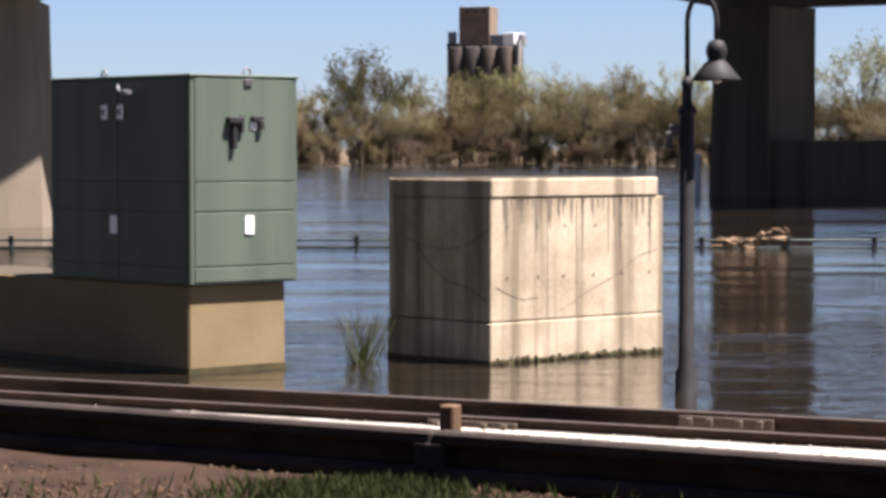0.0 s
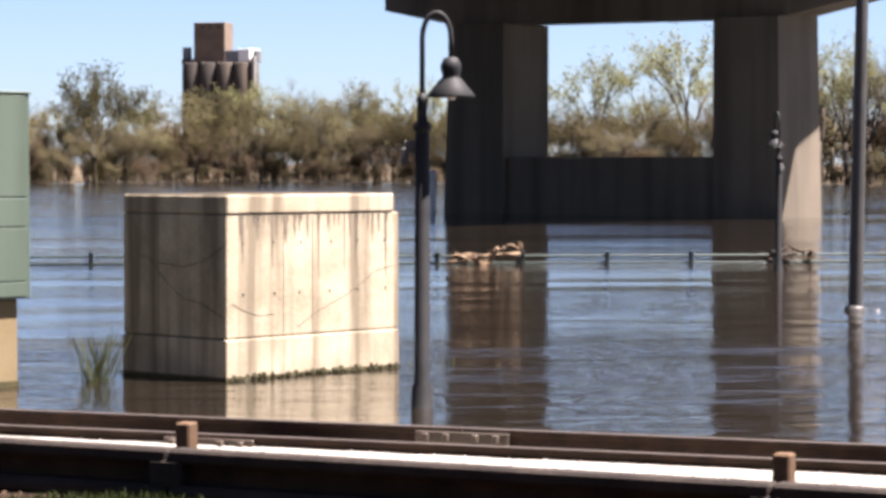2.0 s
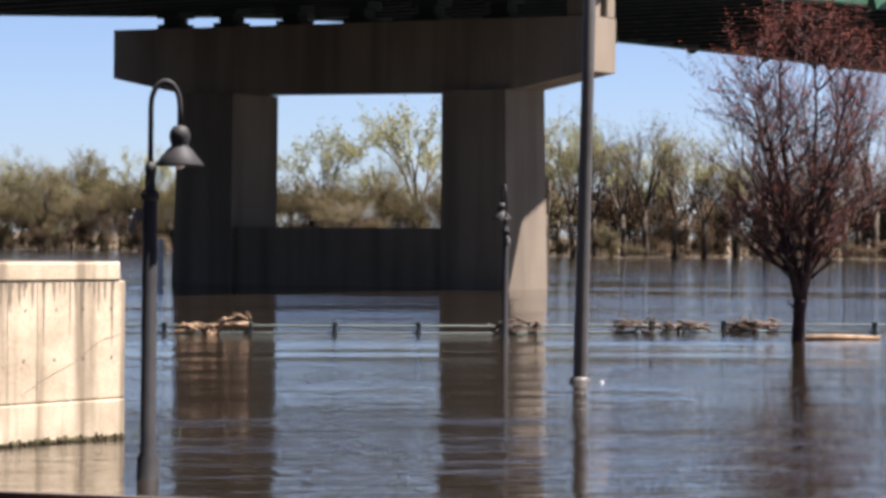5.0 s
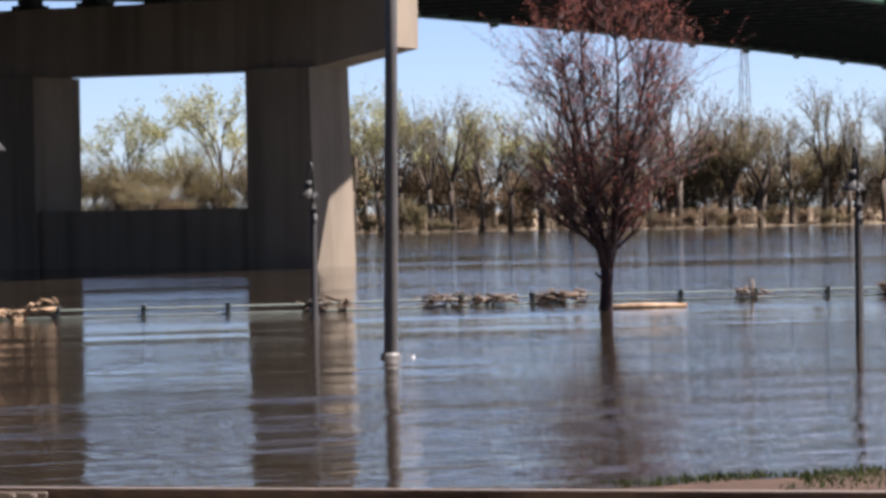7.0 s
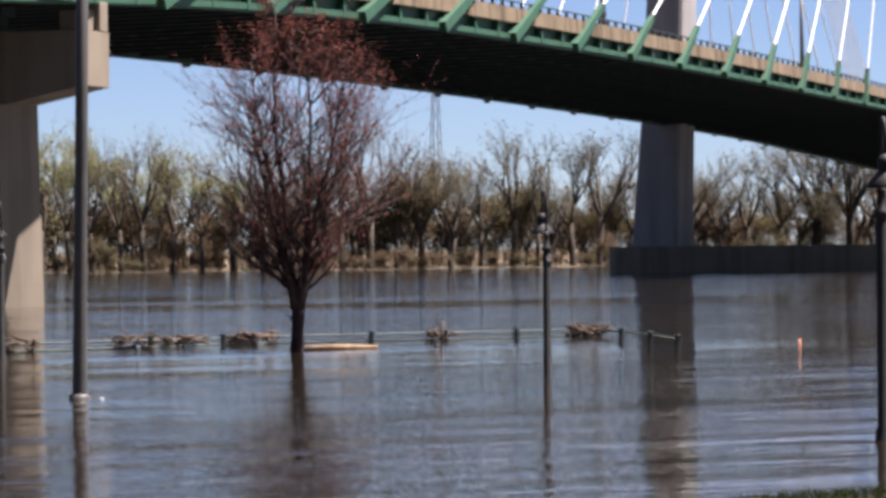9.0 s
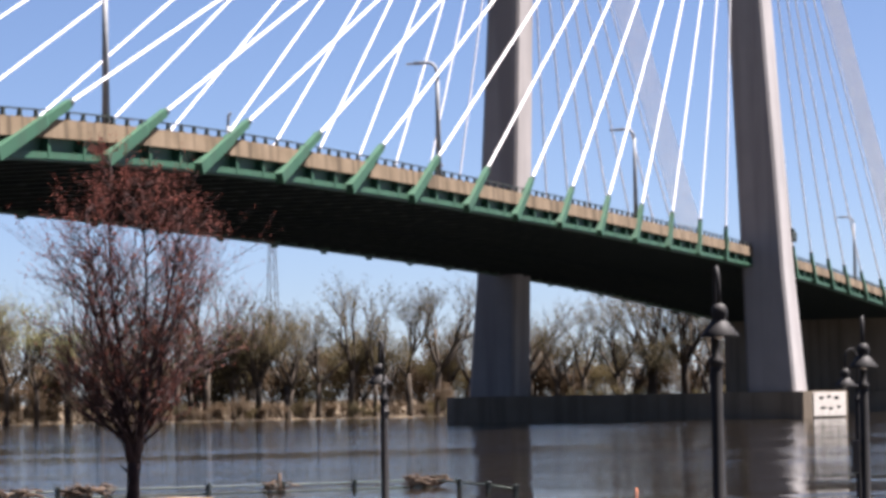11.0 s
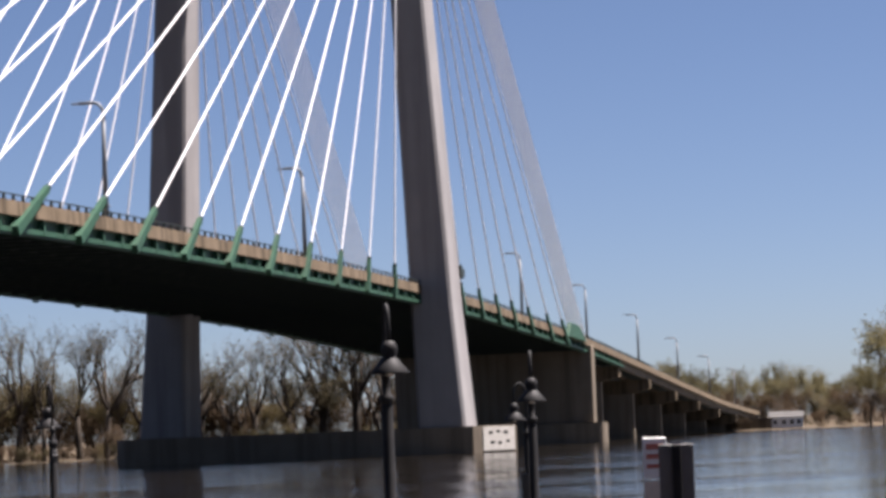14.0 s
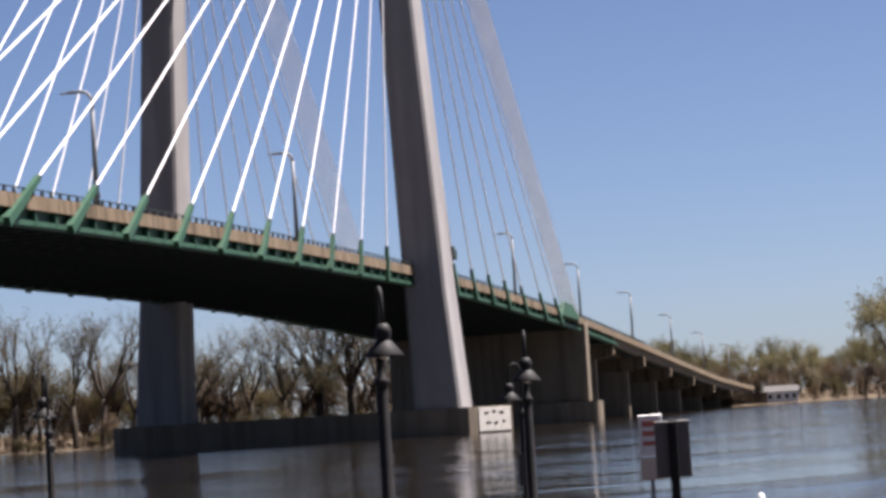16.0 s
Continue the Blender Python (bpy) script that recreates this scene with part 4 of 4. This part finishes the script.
        blade(x, y, 0.84, rnd.uniform(0.03, 0.10))
    for k in range(500):
        x, y = rnd.uniform(-3, 2), rnd.uniform(12.0, 13.8)
        blade(x, y, 0.84, rnd.uniform(0.03, 0.14))
    for k in range(14000):
        x = rnd.uniform(-2, 18)
        y = shore_y(x) - abs(rnd.gauss(0, 1.1)) + 0.25
        if noise.noise((x * 0.5, y * 0.5, 8)) > -0.1 + 0.25 * (x < 6):
            blade(x, y, max(bank_z(x, y), -0.05), rnd.uniform(0.02, 0.085))
    tagged(new("grass", mesh_of("grass", bm, GRASS)), "patches of short green and yellow bank grass", "grass", kind="stuff")
    bm = bmesh.new()
    for k in range(70):
        x, y = -1.02 + rnd.gauss(0, 0.09), 32.0 + rnd.gauss(0, 0.12)
        blade(x, y, -0.05, rnd.uniform(0.25, 0.85))
    for k in range(40):
        x, y = 3.3 + rnd.gauss(0, 0.25), 34.2 + rnd.gauss(0, 0.2)
        blade(x, y, -0.05, rnd.uniform(0.08, 0.35))
    tagged(new("reeds", mesh_of("reeds", bm, leaf_material("dark_reed", (0.03, 0.035, 0.015), (0.07, 0.075, 0.03)))), "dark reeds growing beside the concrete block", "reeds", kind="stuff")


utility_box()
concrete_block()
park_lamp((2.69, 28.05, -0.05), 4.45, 0, "black riverside post lamp with a bell shade at the water's edge")
park_lamp((15.48, 64.62, -0.15), 4.3, 96, "black post lamp with a bell shade standing in deep flood water")
park_lamp((23.4, 48.7, -0.35), 4.35, 79, "black post lamp standing in flood water beyond the red maple")
park_lamp((19.65, 30.1, -0.15), 4.65, -113, "black post lamp seen against the bridge tower")
p6 = bearing(36.38, 47)
park_lamp((p6.x, p6.y, -0.3), 4.4, 235, "black post lamp with a socket box on its pole", True)
p7 = bearing(36.25, 62)
park_lamp((p7.x, p7.y, -0.5), 4.3, 170, "black post lamp farther along the flooded walk")
tall_pole()
small_buoys()
road_signs()
drift_fence()
drift_heap((8.2, 70.3, 0.06), 1.1, 16, 0.4, "tangle of pale driftwood caught on the railing", DRIFT, 3, 0.055)
drift_heap((9.1, 70.2, 0.25), 0.8, 5, 0.5, "pale forked driftwood branch sticking out of the flood", DRIFT, 14, 0.05)
for x, y, l, n, s in ((17.3, 70.7, 1.2, 16, 5), (21.8, 71.7, 2.8, 60, 6), (25.0, 72.4, 1.5, 50, 7), (31.0, 72.1, 0.8, 16, 8), (36.0, 71.9, 1.2, 44, 9)):
    drift_heap((x, y, 0.08), l, n, 0.5, "heap of dark wet driftwood caught on the railing", DARK_DRIFT, s, 0.04)
lg = thing("floating_log", "pale bare log floating beside the red maple", "log", Matrix.Translation((25.5, 66.9, 0.03)))
part("trunk", tube(bmesh.new(), [(-1.3, 0, 0), (0, 0.05, 0.02), (1.3, 0, 0)], [0.09, 0.1, 0.07], 8), DRIFT, lg, "", True)
tm, gm = foreground()
loose_ground(tm, gm)


# ---- trees and the far shore ----
def grow(bm, rnd, p, d, length, r, depth, tips, spread, up, sides=5, kids=(3, 4)):
    """A limb that bends and splits; collects the points of its finest twigs."""
    n = 3
    pts, rad = [p], [r]
    for i in range(n):
        d = (d + Vector((rnd.uniform(-1, 1), rnd.uniform(-1, 1), rnd.uniform(-0.6, 1) * up)) * 0.16).normalized()
        p = p + d * length / n
        pts.append(p)
        rad.append(r * (1 - 0.42 * (i + 1) / n))
    tube(bm, pts, rad, sides if depth > 1 else 3)
    if depth <= 1:
        tips.extend(pts[1:])
    if depth == 0:
        return
    for k in range(rnd.randint(*kids)):
        f = rnd.uniform(0.45, 1.0)
        q = pts[0].lerp(pts[-1], f) if f < 0.95 else pts[-1]
        i = min(int(f * n), n - 1)
        q = pts[i].lerp(pts[i + 1], f * n - i)
        a = rnd.uniform(0, 2 * math.pi)
        side = d.orthogonal().normalized()
        side.rotate(Matrix.Rotation(a, 3, d))
        nd = (d + side * spread * rnd.uniform(0.6, 1.2) + Vector((0, 0, up * 0.25))).normalized()
        grow(bm, rnd, q, nd, length * rnd.uniform(0.58, 0.8), rad[i] * rnd.uniform(0.45, 0.62), depth - 1, tips, spread, up, sides, kids)


def crown_mesh(rnd, tips, per, size, jitter):
    bm = bmesh.new()
    for t in tips:
        for k in range(per):
            c = t + Vector([max(-1.5 * jitter, min(1.5 * jitter, rnd.gauss(0, jitter))) for _ in range(3)])
            a = Vector((rnd.uniform(-1, 1), rnd.uniform(-1, 1), rnd.uniform(-1, 1))).normalized()
            b = a.orthogonal().normalized()
            s = size * rnd.uniform(0.5, 1.3)
            bm.faces.new([bm.verts.new(q) for q in (c - a * s, c + b * s * 0.6, c + a * s, c - b * s * 0.6)])
    return bm


def tree(name, label, seed, height, trunk_r, leaf, per, size, bark, depth=4, spread=0.62, up=0.7, fork=0.35, jitter=0.35, stems=1, kids=(3, 4), lean=0.08, group="far shore trees"):
    rnd = random.Random(seed)
    tr = thing(name, label, "tree", Matrix(), group)
    bm, tips = bmesh.new(), []
    for s in range(stems):
        d = Vector((rnd.uniform(-lean, lean) * (1 + s), rnd.uniform(-lean, lean) * (1 + s), 1)).normalized()
        base = Vector((rnd.uniform(-0.4, 0.4) * s, rnd.uniform(-0.4, 0.4) * s, -0.8))
        top = base + d * (height * fork + 0.8)
        mid = base.lerp(top, 0.5) + Vector((rnd.uniform(-0.1, 0.1), rnd.uniform(-0.1, 0.1), 0)) * height * 0.05
        tube(bm, [base, base.lerp(mid, 0.35), mid, top], [trunk_r * 1.35, trunk_r * 1.05, trunk_r * 0.9, trunk_r * 0.78], 8)
        for k in range(rnd.randint(3, 4)):
            a = 2 * math.pi * (k + rnd.uniform(0, 0.6)) / 3.5
            nd = (d + Vector((math.cos(a), math.sin(a), 0)) * spread * rnd.uniform(0.5, 1.0)).normalized()
            grow(bm, rnd, mid.lerp(top, rnd.uniform(0.6, 1.0)), nd, height * (1 - fork) * rnd.uniform(0.36, 0.48), trunk_r * 0.55, depth - 1, tips, spread, up, 5, kids)
    part("trunk", bm, bark, tr, "bare branching trunk and limbs", True)
    if per:
        part("crown", crown_mesh(rnd, tips, per, size, jitter), leaf, tr, "thin spring foliage")
    return tr


def bush(seed, leaf, label):
    """Low brushy thicket of many stems."""
    rnd = random.Random(seed)
    tr = thing("bush", label, "bush", Matrix(), "far shore thicket")
    bm, tips = bmesh.new(), []
    for s in range(7):
        p = Vector((rnd.uniform(-3, 3), rnd.uniform(-1.5, 1.5), -0.5))
        d = Vector((rnd.uniform(-0.35, 0.35), rnd.uniform(-0.35, 0.35), 1)).normalized()
        grow(bm, rnd, p, d, rnd.uniform(2.6, 4.2), 0.09, 2, tips, 0.55, 0.8, 4, (3, 4))
    tips.extend(Vector((rnd.uniform(-3.6, 3.6), rnd.uniform(-1.8, 1.8), rnd.uniform(0.1, 2.2))) for k in range(34))
    part("stem", bm, BARK, tr, "", True)
    part("foliage", crown_mesh(rnd, tips, 12, 0.15, 0.42), leaf, tr)
    return tr


def red_maple():
    """The red-budded maple that stands in the flood."""
    rnd = random.Random(21)
    tr = thing("red_maple", "slender maple with red spring buds standing in flood water", "tree", Matrix.Translation((23.99, 65.79, 0)))
    bm, tips = bmesh.new(), []
    tube(bm, [(0, 0, -0.9), (0, 0, 0.1), (0.02, 0, 0.7), (0.05, 0, 1.15)], [0.24, 0.185, 0.165, 0.19], 10)
    tube(bm, [(-0.08, 0, 0.85), (-0.22, 0, 0.98), (-0.36, 0, 1.12)], [0.05, 0.035, 0.01], 6)
    starts = [(0.0, 0.05, 1.1, -0.05, 0.04, 8.2), (0.1, -0.03, 1.1, 0.13, -0.08, 7.6), (0.02, -0.05, 1.15, -0.16, 0.10, 7.0), (-0.05, 0.0, 1.2, -0.30, -0.10, 5.4), (0.12, 0.04, 1.2, 0.30, 0.10, 5.6), (0.05, 0.0, 1.1, 0.04, -0.22, 6.8)]
    for x, y, z, dx, dy, total in starts:
        p, d = Vector((x, y, z)), Vector((dx, dy, 1)).normalized()
        pts, rad, r = [p], [0.12], 0.12
        n = 12
        for i in range(n):
            d = (d + Vector((rnd.uniform(-0.08, 0.08), rnd.uniform(-0.08, 0.08), 0.05))).normalized()
            p = p + d * total / n
            r *= 0.86
            pts.append(p)
            rad.append(max(r, 0.012))
        tube(bm, pts, rad, 7)
        for i in range(1, n + 1):
            for k in range(3):
                a = rnd.uniform(0, 2 * math.pi)
                reach = 2.65 * math.sin(math.pi * min(0.94, (i + 3.2) / (n + 4.0))) + 0.35
                nd = Vector((math.cos(a), math.sin(a), rnd.uniform(0.45, 1.25))).normalized()
                grow(bm, rnd, pts[i], nd, reach * rnd.uniform(0.45, 0.85), max(rad[i] * 0.45, 0.02), 2, tips, 0.5, 0.75, 4, (3, 4))
    part("trunk", bm, BARK_RED, tr, "dark forked trunk and upswept branches", True)
    part("bud_crown", crown_mesh(rnd, tips, 2, 0.032, 0.03), LEAF_RED, tr, "dull red spring buds")


def plant(protos, az, d, rnd, scale, used):
    pr = rnd.choice(protos)
    p = bearing(az, d, 0.0)
    m = Matrix.Translation((p.x, p.y, 0.1)) @ Matrix.Rotation(rnd.uniform(0, 6.28), 4, "Z")
    k = scale * rnd.uniform(0.85, 1.15)
    if pr not in used:
        used.add(pr)
        ob = pr
        ob.matrix_world = m
    else:
        ob = copy_thing(pr, m)
    ob.scale = (k * rnd.uniform(0.85, 1.15), k * rnd.uniform(0.85, 1.15), k * rnd.uniform(0.9, 1.1))


def far_trees():
    rnd = random.Random(77)
    olive = [tree("cottonwood", "leafing olive-green cottonwood on the far shore", 100 + i, 18.0, 0.3, LEAF_OLIVE, 11, 0.165, BARK, 4, 0.74, 0.34, 0.2, 0.4, 1 + i % 2) for i in range(5)]
    pale = [tree("cottonwood", "tall pale budding cottonwood on the far shore", 200 + i, 20.5, 0.38, LEAF_PALE, 6, 0.16, BARK, 4, 0.6, 0.75, 0.28, 0.30, 1) for i in range(3)]
    tan = [tree("willow", "brown-olive budding willow on the far shore", 250 + i, 16.0, 0.26, LEAF_TAN, 9, 0.155, BARK, 4, 0.74, 0.34, 0.16, 0.4, 2) for i in range(3)]
    bare = [tree("bare_tree", "bare grey-brown tree with thin budding twigs on the far shore", 300 + i, 20.0, 0.46, LEAF_TAN, 2, 0.12, BARK, 4, 0.62, 0.7, 0.3, 0.28, 1 + i % 2) for i in range(5)]
    brush = [bush(400 + i, (LEAF_TAN, LEAF_BROWN, LEAF_BROWN)[i], "brushy brown and olive thicket at the far water's edge") for i in range(3)]
    used = set()
    az = -13.0
    while az < 14.0:
        d = far_bank_y(az)
        tall = 0.72 if az < -3.3 else 0.92 if -0.2 < az < 2.2 else 1.06
        plant(tan, az, d + rnd.uniform(0, 7), rnd, rnd.uniform(0.5, 0.85) * tall, used)
        plant(olive + tan, az + 0.4, d + rnd.uniform(8, 22), rnd, rnd.uniform(0.7, 1.02) * tall, used)
        if rnd.random() < 0.8:
            plant(pale if az > 8.5 else olive + olive + pale, az + 0.25, d + rnd.uniform(24, 50), rnd, rnd.uniform(1.0, 1.38) * tall, used)
        if rnd.random() < 0.6:
            plant(bare, az + 0.12, d + rnd.uniform(-2, 6), rnd, rnd.uniform(0.55, 0.9), used)
        for off, lo, hi, small, big in ((0.05, -1, 2, 0.4, 0.8), (0.5, -1, 3, 0.35, 0.7), (0.35, 2, 8, 0.7, 1.1), (0.2, 14, 30, 1.1, 1.7)):
            plant(brush, az + off, d + rnd.uniform(lo, hi), rnd, rnd.uniform(small, big), used)
        az += rnd.uniform(0.6, 0.95)
    while az < 36.5:
        d = far_bank_y(az)
        plant(bare + (pale if az < 18.5 else bare), az, d + rnd.uniform(2, 16), rnd, rnd.uniform(0.95, 1.4) * (1.0 if az < 26 else 1.18), used)
        if rnd.random() < 0.75:
            plant(pale if az < 18.5 else tan + bare, az + 0.3, d + rnd.uniform(10, 40), rnd, rnd.uniform(0.8, 1.15), used)
        for off, lo, hi, small, big in ((0.2, 0, 6, 0.35, 0.9), (0.4, 0, 3, 0.3, 0.55), (0.15, 18, 50, 1.5, 2.3)):
            plant(brush, az + off, d + rnd.uniform(lo, hi), rnd, rnd.uniform(small, big), used)
        az += rnd.uniform(0.5, 0.85)
    while az < 58.0:
        plant(brush, az + 0.1, far_bank_y(az) + (60 if 41.2 < az < 42.7 else rnd.uniform(2, 25)), rnd, rnd.uniform(0.5, 0.9), used)
        plant(brush, az, far_bank_y(az) + rnd.uniform(40, 90), rnd, rnd.uniform(1.3, 1.9), used)
        plant(olive, az + 0.2, far_bank_y(az) + rnd.uniform(120, 260), rnd, rnd.uniform(0.9, 1.3), used)
        az += rnd.uniform(0.35, 0.55)
    for a, d, k in ((43.9, 650, 1.2), (44.6, 620, 1.6), (45.2, 600, 1.9), (46.2, 600, 2.0), (44.2, 690, 1.1)):
        plant(olive, a, d, rnd, k, used)
    for pr in olive + pale + tan + bare + brush:
        if pr not in used:
            plant([pr], rnd.uniform(-5, 5), 520, rnd, 1.0, used)


def silo():
    """Old grain elevator above the far trees."""
    m = Matrix.Translation(bearing(0.95, 900)) @ Matrix.Rotation(radians(-20), 4, "Z")
    si = thing("grain_elevator", "dark old concrete grain elevator with a brick head house", "grain elevator", m)
    for i in range(4):
        for j in range(2):
            part("bin", lathe(bmesh.new(), [(3.6, -1), (3.6, 39.5), (3.3, 40)], 18, (-9.3 + 6.2 * i, -3 + 6.2 * j, 0)), SILO_DARK, si, "soot-stained round grain bin", True)
    hh = part("head_house", boxes((-8.2, 3.2, -4.6, 4.4, 40, 54.0), bevel=0.1), BRICK, si, "tan brick head house")
    for x in (-5.5, -2.5, 0.6):
        part("window", boxes((x, x + 0.9, -4.68, -4.5, 51.8, 53.1)), JOINT, hh)
    part("gallery", boxes((3.2, 9.5, -4.2, 4.2, 40, 44.2), bevel=0.1), ROAD_STEEL, si, "grey sheet-metal gallery")
    part("gallery", boxes((-13.2, -8.2, -3.5, 3.5, 39.5, 41.2), bevel=0.1), SILO_DARK, si)
    part("white_shed", boxes((8.4, 12.6, -5.2, 3.2, 40.2, 44.6), bevel=0.1), WHITE_PAINT, si, "white roof shed")
    part("tank", lathe(bmesh.new(), [(1.9, 40), (1.9, 44), (0.2, 45)], 14, (13.4, 0, 0)), ROAD_STEEL, si)
    part("leg_tower", boxes((-13.5, -11.0, -1.5, 1.0, 41, 45.5)), ROAD_STEEL, si, "steel elevator leg")
    part("pipe", tube(bmesh.new(), [(13.8, -4.5, -1), (13.8, -4.5, 42)], 0.9, 8), PALE_CONCRETE, si)


def lattice_mast():
    """Slim four-sided power-line mast beyond the trees."""
    ms = thing("lattice_mast", "slim grey steel lattice mast beyond the trees", "mast", Matrix.Translation(bearing(23.2, 1200)))
    steel = ROAD_STEEL
    h, b, t = 98.0, 3.6, 0.7
    corner = [(-1, -1), (1, -1), (1, 1), (-1, 1)]
    for x, y in corner:
        part("leg", tube(bmesh.new(), [(x * b, y * b, -1), (x * t, y * t, h)], 0.22, 5), steel, ms)
    for k in range(12):
        z0, z1 = k * h / 12, (k + 1) * h / 12
        for i in range(4):
            (x0, y0), (x1, y1) = corner[i], corner[(i + 1) % 4]
            w0, w1 = b + (t - b) * z0 / h, b + (t - b) * z1 / h
            part("brace", tube(bmesh.new(), [(x0 * w0, y0 * w0, z0), (x1 * w1, y1 * w1, z1)], 0.1, 4), steel, ms)


def far_buildings():
    p = bearing(42.05, far_bank_y(42.05) + 14)
    h = thing("river_house", "low white building with a grey roof on the far bank", "house", Matrix.Translation((p.x, p.y, 0.4)) @ Matrix.Rotation(radians(-40), 4, "Z"))
    part("wall", boxes((-4.5, 4.5, -3, 3, 0, 3.0)), WHITE_PAINT, h)
    part("roof", prism(bmesh.new(), [(-3.4, 3.0), (3.4, 3.0), (0, 4.6)], 0, -4.9, 4.9), ROOF, h)
    for x in (-3.2, -0.8, 1.4, 3.4):
        part("window", boxes((x - 0.5, x + 0.5, -3.06, -2.98, 1.0, 2.2)), JOINT, h)
    q = bearing(41.4, far_bank_y(41.4) + 12)
    g = thing("shed", "small tan shed beside the bridge end", "shed", Matrix.Translation((q.x, q.y, 0.4)) @ Matrix.Rotation(radians(-40), 4, "Z"))
    part("wall", boxes((-4, 4, -2, 2, 0, 2.6)), PARAPET, g)
    part("roof", boxes((-4.3, 4.3, -2.3, 2.3, 2.6, 2.9)), ROOF, g)


red_maple()
far_trees()
silo()
lattice_mast()
far_buildings()
